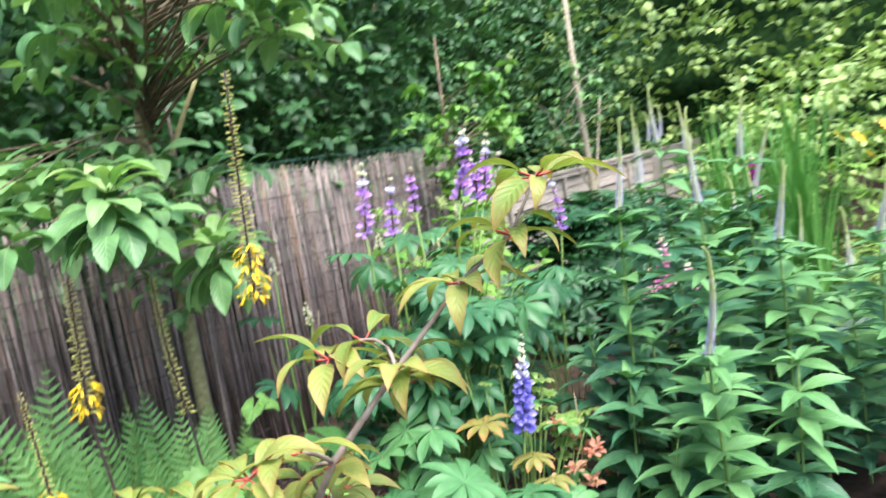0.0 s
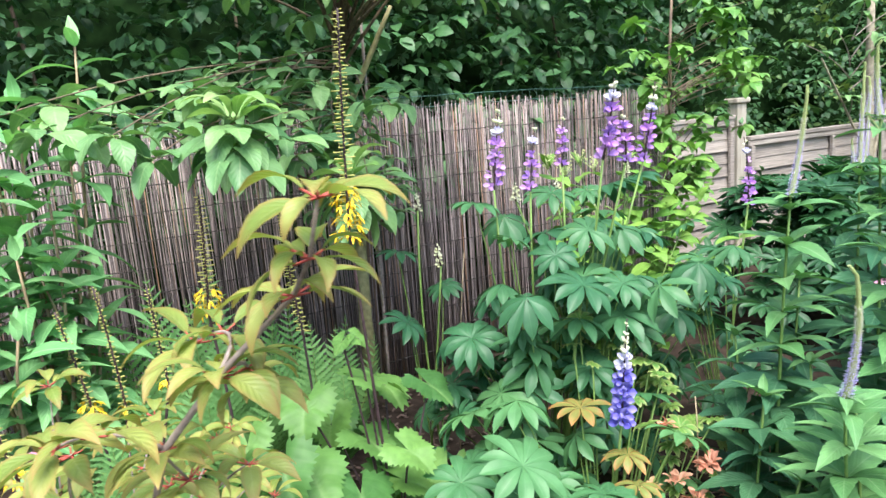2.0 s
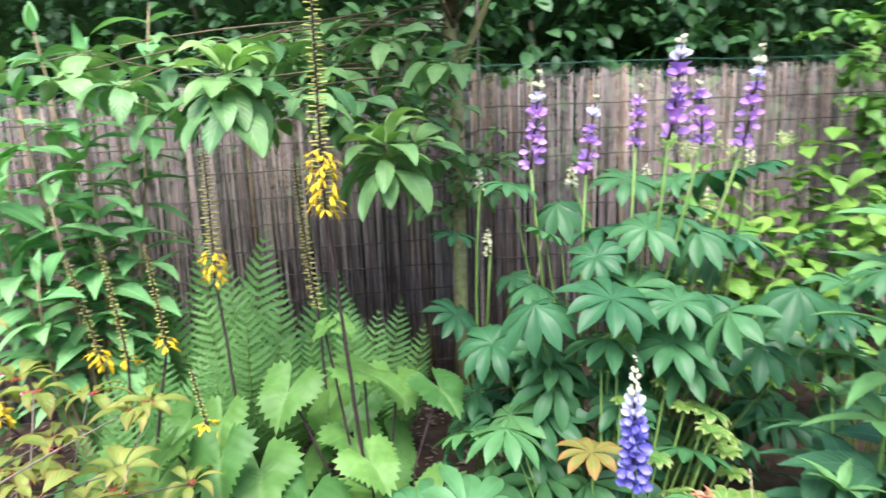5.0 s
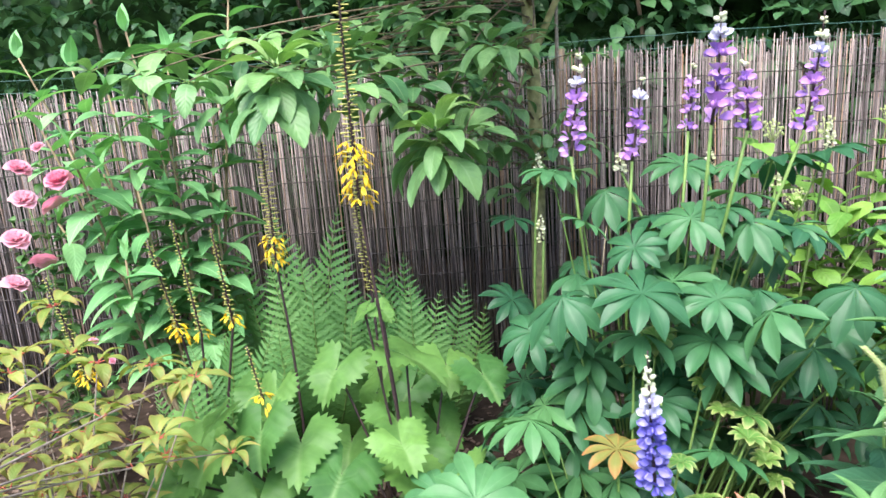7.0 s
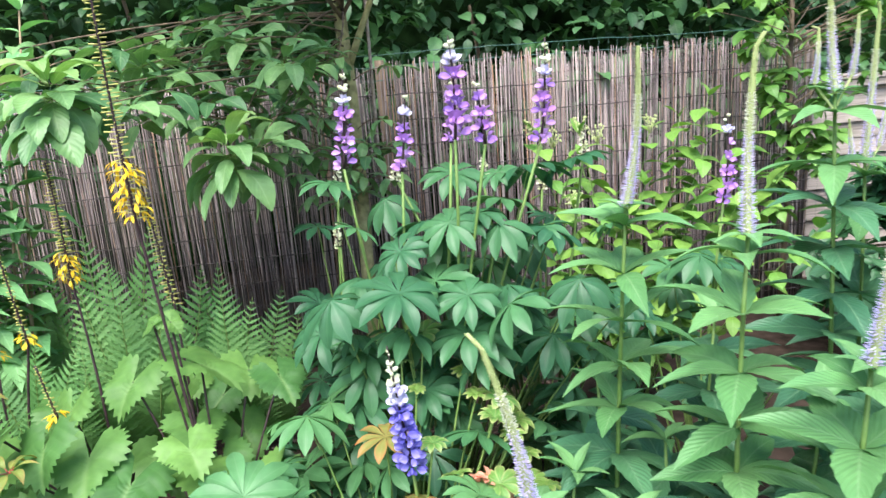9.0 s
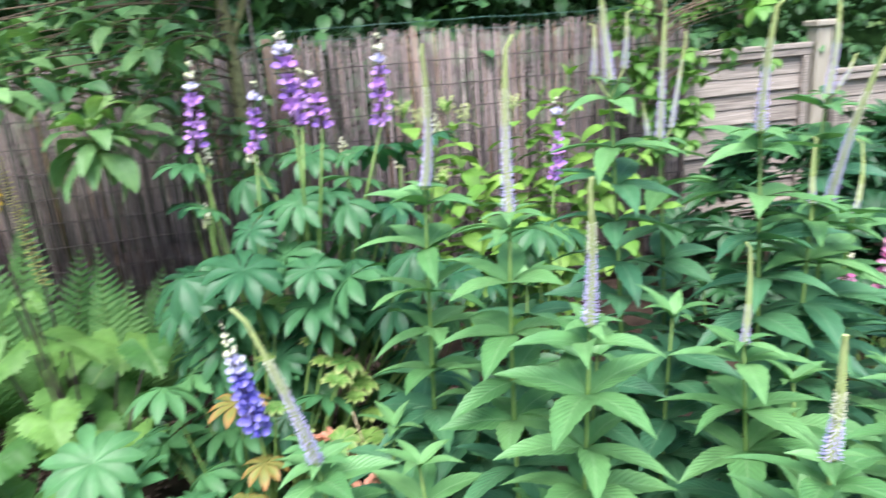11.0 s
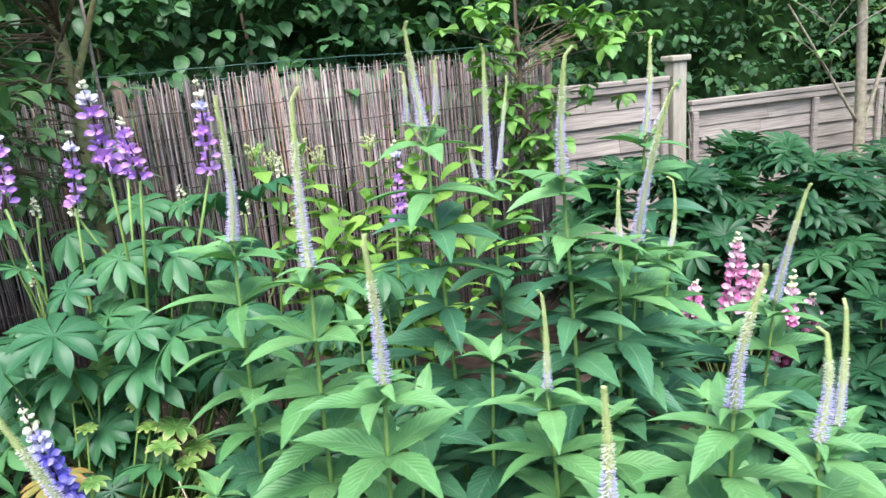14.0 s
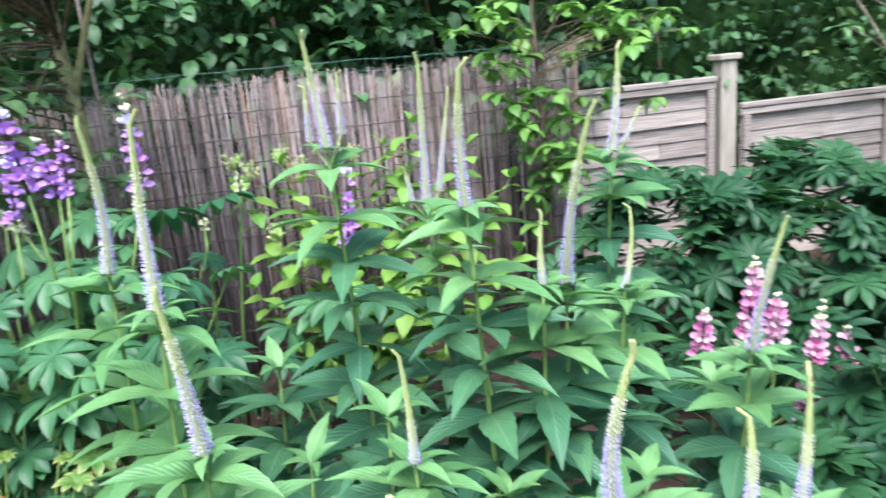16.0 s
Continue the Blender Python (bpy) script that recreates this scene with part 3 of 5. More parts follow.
def cordate(r0, mat, n=54, teeth=0.10):
    """A heart-shaped leaf with coarse pointed teeth, stalk at the origin, tip along +y."""
    rings = (0.4, 0.75, 0.9, 1.0)
    verts, uvs, faces = [(0, 0, 0)], [(0.5, 0.15)], []
    ph = R(0, 6)
    for ri, q in enumerate(rings):
        for k in range(n + 1):
            th = -math.pi * 0.91 + 2 * math.pi * 0.91 * k / n
            r = r0 * (0.80 + 0.27 * math.exp(-(th / 0.4) ** 2) + 0.20 * math.exp(-((abs(th) - 2.2) / 0.5) ** 2) + 0.05 * math.sin(5 * th + ph))
            if ri == 3:
                r *= 1 + teeth * (1.0 if k % 2 else -0.6) * R(0.6, 1.3)
            x, y = q * r * math.sin(th), q * r * math.cos(th)
            z = 0.30 * abs(x) - 0.9 * (x * x + 0.8 * max(y, 0) ** 2) / r0 * 0.35 + 0.09 * r0 * q * q * math.sin(4 * th + ph)
            verts.append((x, y, z))
            uvs.append((0.5 + 0.5 * x / r0, 0.5 + 0.45 * y / r0))
    for k in range(n):
        faces.append((0, 1 + k, 2 + k))
        for ri in range(3):
            a = 1 + ri * (n + 1) + k
            faces.append((a, a + n + 1, a + n + 2, a + 1))
    return Geo().add(verts, faces, uvs).mesh("leaf", mat)


LIG = [cordate(0.108, M_LIG, teeth=t) for t in (0.085, 0.11, 0.10, 0.12)]


def frond(L, pairs, bend):
    """An upright frond of length L that leans over by bend towards its tip."""
    g = Geo()
    rp = []
    y = z = 0
    for i in range(pairs + 1):
        t = i / pairs
        a = 1.35 - bend * t ** 1.8
        if i:
            y += L / pairs * math.cos(a)
            z += L / pairs * math.sin(a)
        rp.append((0, y, z))
        w = L * 0.19 * math.sin(math.pi * (0.16 + 0.84 * t) ** 0.85) ** 0.85
        if t > 0.14 and i < pairs:
            for side in (-1, 1):
                lv, lf, lu = leaf_geo(max(w, 0.01) * R(0.92, 1.06), max(w, 0.02) * 0.2, seg=14, peak=0.3, arch=0.0, droop=0.35, fold=0.1, teeth=0.9)
                m = Matrix.Translation((0, y, z)) @ Matrix.Rotation(a * 0.9, 4, 'X') @ Matrix.Rotation(-side * (1.25 - 0.35 * t), 4, 'Z') @ Matrix.Rotation(R(-0.2, 0.2), 4, 'Y')
                g.add(lv, lf, lu, m=m)
    g.tube(rp, [0.004 * (1 - i / pairs) + 0.0008 for i in range(pairs + 1)], sides=4, mi=1)
    return g.mesh("frond", [M_FERN, M_STEM]), Vector(rp[-1])


FROND = [frond(0.72, 30, b) for b in (0.45, 0.8, 1.2)]


def stalked(shape, length, mats):
    lv, lf, lu = shape
    return Geo().add(lv, lf, lu, m=Matrix.Translation((0, length, 0))).tube([(0, 0, -0.002), (0, length * 1.3, 0.0005)], 0.0013, sides=4, mi=1).mesh("leaf", mats)


CHERRY = [stalked(leaf_geo(0.078, W, seg=12, peak=0.45, arch=a, droop=d, fold=0.35, teeth=0.06, wave=0.08), 0.014, [M_CHERRY, M_PETIOLE])
          for W, a, d in ((0.026, 0.5, 1.7), (0.03, 0.4, 1.4), (0.024, 0.6, 2.1), (0.028, 0.3, 1.1))]
def plum_leaf(W, a, d, mat):
    return stalked(leaf_geo(0.132, W, seg=16, peak=0.5, arch=a, droop=d, fold=0.26, teeth=0.06, wave=0.2, blunt=0.62, twist=R(-0.5, 0.5)), 0.02, [mat, M_STEM])


PLUM = [plum_leaf(W, a, d, M_PLUM) for W, a, d in ((0.058, 0.4, 1.3), (0.062, 0.2, 0.8), (0.052, 0.6, 1.9), (0.056, 0.1, 1.1), (0.05, 0.5, 1.0))]
PLUM_Y = [plum_leaf(W, a, d, M_PLUM_Y) for W, a, d in ((0.05, 0.6, 1.4), (0.046, 0.4, 1.0), (0.042, 0.7, 2.0))]
PEAR = [Geo().add(*leaf_geo(0.088, W, seg=8, peak=0.45, arch=0.2, droop=d, fold=0.25, wave=0.18, blunt=0.75)).mesh("leaf", M_PEAR) for W, d in ((0.056, 0.8), (0.05, 1.3))]
SHRUB = [Geo().add(*leaf_geo(0.075, W, seg=8, peak=0.44, arch=0.2, droop=d, fold=0.18, teeth=0.06, wave=0.14, blunt=0.75)).mesh("leaf", M_SHRUB) for W, d in ((0.045, 0.7), (0.04, 1.1))]
BUD = [Geo().add(*leaf_geo(0.125, W, seg=10, peak=0.36, arch=a, droop=d, fold=0.25, teeth=0.05, wave=0.08)).mesh("leaf", M_BUD) for W, a, d in ((0.046, 0.4, 0.9), (0.05, 0.2, 1.0), (0.042, 0.5, 0.7))]
ROSEL = [Geo().add(*leaf_geo(0.05, 0.03, seg=8, peak=0.45, arch=0.2, droop=d, fold=0.25, teeth=0.1)).mesh("leaf", M_ROSE) for d in (0.7, 1.1)]


# ---- culver's root ----
def spike_meshes(base, tip, curl, thick=1.0, bloom=0.5):
    """A slender spike: pale buds above, a fringe of lilac filaments below."""
    L = (tip - base).length
    pts = bent(base, tip, 12, 0, curl)
    hook = Vector((R(-1, 1), R(-1, 1), -0.4)) * 0.012
    pts[-1] = pts[-1] + hook
    axis = Geo().tube(pts, [0.0080 * thick * (1 - 0.66 * i / 12) for i in range(13)], sides=7)
    fringe, pale = Geo(), Geo()
    n = int(L * 2600)
    for i in range(n):
        t = (i + R(0, 1)) / n
        k = min(int(t * 12), 11)
        p = pts[k].lerp(pts[k + 1], t * 12 - k)
        w = i * 2.399963 + R(-0.2, 0.2)
        d = Vector((math.cos(w), math.sin(w), R(-0.05, 0.35)))
        r = 0.0082 * thick * (1 - 0.66 * t)
        if t < bloom:
            ln = 0.0095 * thick * (1 - 0.55 * t / bloom) * R(0.7, 1.15)
            tg, th = fringe, 0.0011
        elif t < bloom + 0.2:
            ln, tg, th = 0.0052 * thick * R(0.7, 1.1), pale, 0.0012
        else:
            ln, tg, th = 0.0030 * thick * (1.2 - t * 0.6), axis, 0.0015 * (1.3 - t * 0.7)
        q = Vector((-d.y, d.x, 0)) * th
        u = Vector((0, 0, th))
        a, b = p + d * r * 0.8, p + d * (r + ln)
        tg.add([a + q, a - 0.5 * q + u, a - 0.5 * q - u, b + q * 0.5, b - q * 0.5], [(0, 1, 4, 3), (0, 3, 4, 2), (1, 2, 4)])
    return axis, fringe, pale


def culvers_root(base, tip, seed, lean=0.05, curl=0.0, thick=1.0, bloom=0.5, extra=(), foot=None):
    rnd.seed(seed)
    base, tip = Vector(base), Vector(tip)
    foot = Vector(foot) if foot else Vector((base.x + R(-lean, lean), base.y + R(-lean, lean), GZ))
    pl = thing("culvers_root", foot, "tall culver's root with whorled toothed leaves and pale lilac spike", "flower", "culver's root stand")
    b, t = base - foot, tip - foot
    stem = bent((0, 0, 0), b, 8, 0, R(-0.02, 0.02))
    part("stem", Geo().tube(stem, [0.0058, 0.0056, 0.0054, 0.005, 0.0048, 0.0045, 0.004, 0.0037, 0.0034], sides=7).mesh("stem", M_STEM), pl)
    for bb, tt, th in [(b, t, thick)] + [(b + Vector(e[0]), b + Vector(e[1]), 0.6) for e in extra]:
        ax, fr, pa = spike_meshes(bb, tt, curl, th, bloom)
        if bb is not b:
            ax.tube(bent(b - Vector((0, 0, 0.03)), bb, 4), 0.0022, sides=5)
        sp = part("flower_spike", ax.mesh("flower_spike", M_BUDS, smooth=False), pl)
        if fr.v:
            part("fringe", fr.mesh("fringe", M_LILAC, smooth=False), sp, label="lilac flower filaments")
        if pa.v:
            part("bud_band", pa.mesh("bud_band", M_WHITE, smooth=False), sp, label="whitish opening buds")
    z, k, a0 = b.z, 0, R(0, 6.28)
    while z > 0.06:
        q = z / b.z * 8
        i = min(int(q), 7)
        p = stem[i].lerp(stem[i + 1], q - i)
        cnt = 5 if k else 6
        for j in range(cnt):
            az = a0 + 2 * math.pi * j / cnt + R(-0.22, 0.22)
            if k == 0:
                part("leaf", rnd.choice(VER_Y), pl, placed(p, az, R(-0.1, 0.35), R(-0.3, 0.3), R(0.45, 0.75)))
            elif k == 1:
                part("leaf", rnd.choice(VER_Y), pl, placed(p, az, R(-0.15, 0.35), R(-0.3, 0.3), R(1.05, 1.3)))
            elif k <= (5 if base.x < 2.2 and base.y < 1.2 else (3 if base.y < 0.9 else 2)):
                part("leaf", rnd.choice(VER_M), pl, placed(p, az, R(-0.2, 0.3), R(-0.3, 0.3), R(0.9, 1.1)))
            else:
                part("leaf", rnd.choice(VER), pl, placed(p, az, R(-0.25, 0.3), R(-0.3, 0.3), R(0.9, 1.15) * min(1, 0.88 + 0.06 * k)))
        a0 += 0.63
        z -= (0.035 if k == 0 else R(0.075, 0.105))
        k += 1
    return pl


CULVERS_FRONT = [
    ((1.996, 1.147, 0.978), (2.006, 1.112, 1.269), 0.012),
    ((2.122, 0.937, 0.961), (2.135, 0.953, 1.273), 0.006),
    ((2.196, 0.737, 0.815), (2.183, 0.696, 1.07), 0.004),
    ((2.412, 1.184, 1.153), (2.39, 1.185, 1.378), -0.006),
    ((2.616, 1.375, 0.989), (2.626, 1.377, 1.328), 0.0),
    ((2.626, 0.973, 1.056), (2.63, 0.946, 1.302), -0.008),
    ((3.045, 1.35, 1.065), (3.077, 1.377, 1.313), -0.006),
    ((2.804, 1.004, 0.881), (2.831, 0.91, 1.221), -0.014),
    ((3.208, 1.054, 0.667), (3.238, 0.996, 0.967), -0.012),
]
CULVERS_BACK = [
    ((2.701, 0.566, 0.737), (2.716, 0.517, 0.988), -0.02),
    ((2.476, 0.754, 0.734), (2.468, 0.741, 0.927), 0.004),
    ((2.436, 0.48, 0.69), (2.426, 0.466, 0.889), 0.003),
    ((3.098, 0.75, 0.517), (3.117, 0.767, 0.784), -0.006),
    ((2.973, 1.135, 0.813), (3.003, 1.171, 0.99), -0.01),
    ((2.753, 0.98, 0.90), (2.765, 1.0, 1.037), 0.004),
    ((1.735, 0.80, 0.60), (1.66, 0.74, 0.92), 0.014),
    ((2.885, 0.585, 0.627), (2.90, 0.60, 0.83), -0.01),
]
for i, (b, t, c) in enumerate(CULVERS_FRONT + CULVERS_BACK):
    small = i in (10, 13, 14)
    ex = ()
    if i == 3:
        ex = (((0.03, 0, 0.03), (0.035, 0.0, 0.15)), ((-0.03, 0.02, 0.02), (-0.028, 0.02, 0.13)))
    if i == 4:
        ex = (((0.03, 0, 0.03), (0.075, 0.02, 0.26)), ((-0.03, 0, 0.01), (-0.045, 0, 0.10)))
    if i == 6:
        ex = (((0.03, 0, 0.02), (0.07, 0, 0.10)),)
    culvers_root(b, t, 100 + i, curl=c, thick=0.65 if small else 0.98, bloom=0.2 if small else (0.5 if i not in (11, 12) else 0.35), extra=ex)
rnd.seed(5)


def leafy_stem(x, y, top, seed):
    """A stem of culver's root without a flower."""
    rnd.seed(seed)
    pl = thing("culvers_root", (x, y, GZ), "leafy green culver's root stem without a flower", "plant", "culver's root stand")
    b = Vector((R(-0.05, 0.05), R(-0.05, 0.05), top - GZ))
    stem = bent((0, 0, 0), b, 6, 0, R(-0.02, 0.02))
    part("stem", Geo().tube(stem, [0.005 - 0.0003 * i for i in range(7)], sides=6).mesh("stem", M_STEM), pl)
    z, k, a0 = b.z, 0, R(0, 6.28)
    while z > 0.06:
        p = b * (z / b.z)
        for j in range(5):
            az = a0 + 1.2566 * j + R(-0.22, 0.22)
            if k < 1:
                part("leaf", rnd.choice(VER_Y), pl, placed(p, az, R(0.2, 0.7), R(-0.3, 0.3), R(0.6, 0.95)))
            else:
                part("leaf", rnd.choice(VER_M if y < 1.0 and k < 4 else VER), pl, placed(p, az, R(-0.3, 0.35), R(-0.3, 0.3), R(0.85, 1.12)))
        a0 += 0.63
        z -= R(0.07, 0.1)
        k += 1


for i, (x, y, top) in enumerate(((2.30, 1.02, 0.62), (2.9, 0.85, 0.55), (2.2, 1.3, 0.68), (2.75, 1.25, 0.62), (1.95, 0.9, 0.5), (2.55, 0.62, 0.5), (3.25, 1.25, 0.5), (2.0, 0.68, 0.5), (2.66, 0.78, 0.6), (3.2, 0.72, 0.3), (2.45, 1.0, 0.7), (1.85, 1.15, 0.45), (1.97, 1.3, 0.55), (2.06, 1.08, 0.5), (1.82, 0.98, 0.32))):
    leafy_stem(x, y, top, 300 + i)


# ---- lupins ----
def pea(mat, s, open_):
    g = Geo()
    def ball(c, r, mi=0):
        verts, faces = [], []
        for i in range(4):
            th = math.pi * (i + 0.5) / 4
            for j in range(6):
                ph = 2 * math.pi * j / 6
                verts.append((c[0] + r[0] * math.sin(th) * math.cos(ph), c[1] + r[1] * math.sin(th) * math.sin(ph), c[2] + r[2] * math.cos(th)))
        for i in range(3):
            for j in range(6):
                faces.append((i * 6 + j, i * 6 + (j + 1) % 6, i * 6 + 6 + (j + 1) % 6, i * 6 + 6 + j))
        faces += [tuple(range(6))[::-1], tuple(range(18, 24))]
        g.add(verts, faces, mi=mi)
    if open_:
        ball((0, 0.58 * s, 0.0), (0.17 * s, 0.46 * s, 0.27 * s))
        for side in (-1, 1):
            lv, lf, lu = leaf_geo(1.05 * s, 0.62 * s, seg=5, peak=0.6, arch=0.35, droop=0.5, fold=0.35, blunt=0.6)
            g.add(lv, lf, lu, m=Matrix.Translation((side * 0.10 * s, 0.10 * s, 0)) @ Matrix.Rotation(side * 1.15, 4, 'Y'))
        lv, lf, lu = leaf_geo(0.95 * s, 0.95 * s, seg=5, peak=0.6, arch=1.25, droop=0.7, fold=0.45, blunt=0.6)
        g.add(lv, lf, lu, m=Matrix.Translation((0, 0.15 * s, 0.08 * s)))
    else:
        ball((0, 0.35 * s, 0.12 * s), (0.24 * s, 0.42 * s, 0.26 * s))
    return g.mesh("floret", mat)


def pea_set(main, mid):
    return pea(main, 0.024, True), pea(mid, 0.021, True), pea(M_CREAM, 0.0205, False)


def lupin_spike(plant, base, tip, kinds, density=1.0, bare=0.32, width=1.0, turn=(0.74, 0.86)):
    """Whorls of pea flowers on an upright axis: open ones below, cream buds at the tip."""
    L = (tip - base).length
    pts = bent(base, tip, 8, 0, R(-0.008, 0.008))
    sp = part("flower_spike", Geo().tube(pts, [0.004 - 0.0003 * i for i in range(9)], sides=6).mesh("flower_spike", M_STEM_D if kinds[0] is not kinds[2] else M_STEM), plant)
    rows = max(5, int(L / 0.0315 * density))
    for i in range(rows):
        t = (i + 0.3) / rows
        k = min(int(t * 8), 7)
        p = pts[k].lerp(pts[k + 1], t * 8 - k)
        me = kinds[0] if t < turn[0] else (kinds[1] if t < turn[1] else kinds[2])
        for j in range(6 if t < turn[1] else 5):
            if t < turn[0] and R(0, 1) < bare:
                continue
            az = i * 0.5 + j * 1.0472 + R(-0.2, 0.2)
            s = width * (0.98 - 0.22 * t if t < turn[1] else 1.1 - 3.0 * (t - turn[1])) * R(0.85, 1.15)
            out = 0.008 * width * (1 - t)
            part("floret", me, sp, placed(p + Vector((-out * math.sin(az), out * math.cos(az), R(-0.006, 0.006))), az, R(-0.2, 0.3) if t < turn[0] else R(0.3, 0.8), 0, s))
    return sp


def lupin(name, foot, spikes, hubs, kinds, leaves, label, density=1.0, bare=0.34, size=1.0, group="", odd=None, stalks=True):
    foot = Vector((foot[0], foot[1], GZ))
    pl = thing(name, foot, label, "flower", group)
    for base, tip, w in spikes:
        b, t = Vector(base) - foot, Vector(tip) - foot
        part("stem", Geo().tube(bent((R(-.05, .05), R(-.05, .05), 0), b, 6, 0.0, R(-0.04, 0.04)), [0.0055 - 0.0003 * i for i in range(7)], sides=6).mesh("stem", M_STEM), pl)
        lupin_spike(pl, b, t, kinds, density, bare, w, (0.50, 0.70) if density > 1.1 else (0.66, 0.78))
    for h in hubs:
        p = Vector(h[:3]) - foot
        out = Vector((p.x, p.y, 0))
        if stalks:
            part("stalk", Geo().tube(bent((p.x * 0.15, p.y * 0.15, 0), p, 5, 0.04, 0), [0.0032, 0.003, 0.0028, 0.0025, 0.0022, 0.002], sides=5, cap=False).mesh("stalk", M_STEM), pl)
        az = math.atan2(out.y, out.x) - math.pi / 2 + R(-0.4, 0.4)
        tilt = -min(0.6, 0.15 + 0.7 * out.length) + R(-0.35, 0.35)
        if h[2] > 0.5:  # high leaves turn to the open side of the border
            az, tilt = math.pi + R(-0.9, 0.9), -R(-0.1, 0.5)
        part("leaf", rnd.choice(leaves), pl, placed(p, az + R(-0.6, 0.6), tilt, R(-0.5, 0.5), size * (h[3] if len(h) > 3 else R(0.6, 1.15))))
    for h in odd or ():
        p = Vector(h[0]) - foot
        part("stalk", Geo().tube(bent((p.x * 0.3, p.y * 0.3, 0), p, 5, 0.03, 0), 0.0028, sides=5, cap=False).mesh("stalk", M_STEM), pl)
        part("leaf", rnd.choice(h[1]), pl, placed(p, R(0, 6.28), R(-0.4, 0.1), 0, h[2]), h[3])
    return pl


def dome(c, r, n, zmin=0.12, fill=0.75):
    out = []
    while len(out) < n:
        a, e = R(0, 6.28), math.asin(R(0.05, 1))
        q = R(fill, 1.0)
        p = (c[0] + r[0] * q * math.cos(e) * math.cos(a), c[1] + r[1] * q * math.cos(e) * math.sin(a), c[2] + r[2] * q * math.sin(e))
        if p[2] > zmin:
            out.append(p)
    return out


PURPLE, BLUEK, PINKK, DKPINKK = pea_set(M_PURPLE, M_PALE), pea_set(M_BLUE, M_PALE), pea_set(M_PINK, M_LTPINK), pea_set(M_DKPINK, M_DKPINK)
WHITEK = (pea(M_CREAM, 0.015, True), pea(M_CREAM, 0.014, True), pea(M_CREAM, 0.012, False))
rnd.seed(21)
lupin("lupin", (1.62, 1.76), [((1.441, 1.751, 1.02), (1.465, 1.735, 1.275), 1), ((1.594, 1.784, 0.995), (1.62, 1.778, 1.21), 1),
      ((1.733, 1.8, 1.06), (1.745, 1.801, 1.235), 0.8), ((1.726, 1.58, 1.09), (1.718, 1.508, 1.325), 1.25), ((1.951, 1.66, 1.06), (1.957, 1.605, 1.31), 1), ((1.795, 1.56, 1.075), (1.775, 1.55, 1.235), 0.9)],
      [(1.651, 1.806, 0.846, 1.05), (1.63, 1.696, 0.741, 1.05), (1.84, 1.615, 0.678, 1.1), (1.695, 1.813, 0.80, 1), (1.45, 1.75, 0.72, 0.95), (1.52, 1.95, 0.62, 0.9), (1.36, 1.95, 0.50, 1), (1.46, 1.62, 0.55, 1.0),
       (1.86, 1.78, 0.90, 0.95), (1.98, 1.70, 0.82, 1), (1.78, 1.70, 0.88, 0.9), (1.58, 1.62, 0.6, 1), (1.75, 1.5, 0.58, 1), (1.93, 1.5, 0.6, 1), (1.25, 1.72, 0.33, 0.9), (1.30, 1.86, 0.38, 0.9), (1.20, 1.56, 0.26, 0.85), (1.34, 1.98, 0.30, 0.8), (1.15, 1.76, 0.22, 0.8), (1.12, 1.56, 0.18, 0.8), (1.28, 2.05, 0.22, 0.8)] + [(1.42 + 0.7 * (k % 6) / 5 + R(-0.04, 0.04), 1.50 + 0.17 * (k // 6) + R(-0.05, 0.05), 0.72 + 0.11 * (k // 6) + R(-0.05, 0.05)) for k in range(18)] + dome((1.70, 1.76, 0.15), (0.46, 0.38, 0.74), 70, fill=0.55),
      PURPLE, LUP, "bushy lupin with purple flower spikes and grey-green palmate leaves")
lupin("lupin", (2.42, 1.72), [((2.433, 1.66, 0.86), (2.454, 1.70, 1.10), 0.9)], dome((2.40, 1.75, 0.15), (0.28, 0.28, 0.6), 18, fill=0.5), PURPLE, LUP, "lupin with one slim purple flower spike", bare=0.4)
lupin("lupin", (1.38, 2.2), [((1.381, 2.22, 0.92), (1.381, 2.221, 0.99), 0.75), ((1.381, 2.05, 0.74), (1.381, 2.06, 0.82), 0.8)],
      [(1.295, 2.236, 0.774, 0.85), (1.28, 2.163, 0.523, 0.95), (1.5, 2.3, 0.6, 0.8)], WHITEK, LUP, "small lupin with short cream-white flower spikes")
lupin("lupin", (1.98, 1.98), [((1.837, 1.993, 0.93), (1.837, 1.993, 1.0), 0.8), ((2.142, 1.97, 0.97), (2.142, 1.97, 1.05), 0.85), ((1.579, 1.85, 0.96), (1.579, 1.84, 1.02), 0.8), ((2.02, 2.0, 0.88), (2.02, 2.0, 0.96), 0.8)],
      dome((2.0, 1.98, 0.15), (0.3, 0.25, 0.68), 24, fill=0.5), WHITEK, LUP, "lupin with small cream-white flower buds")
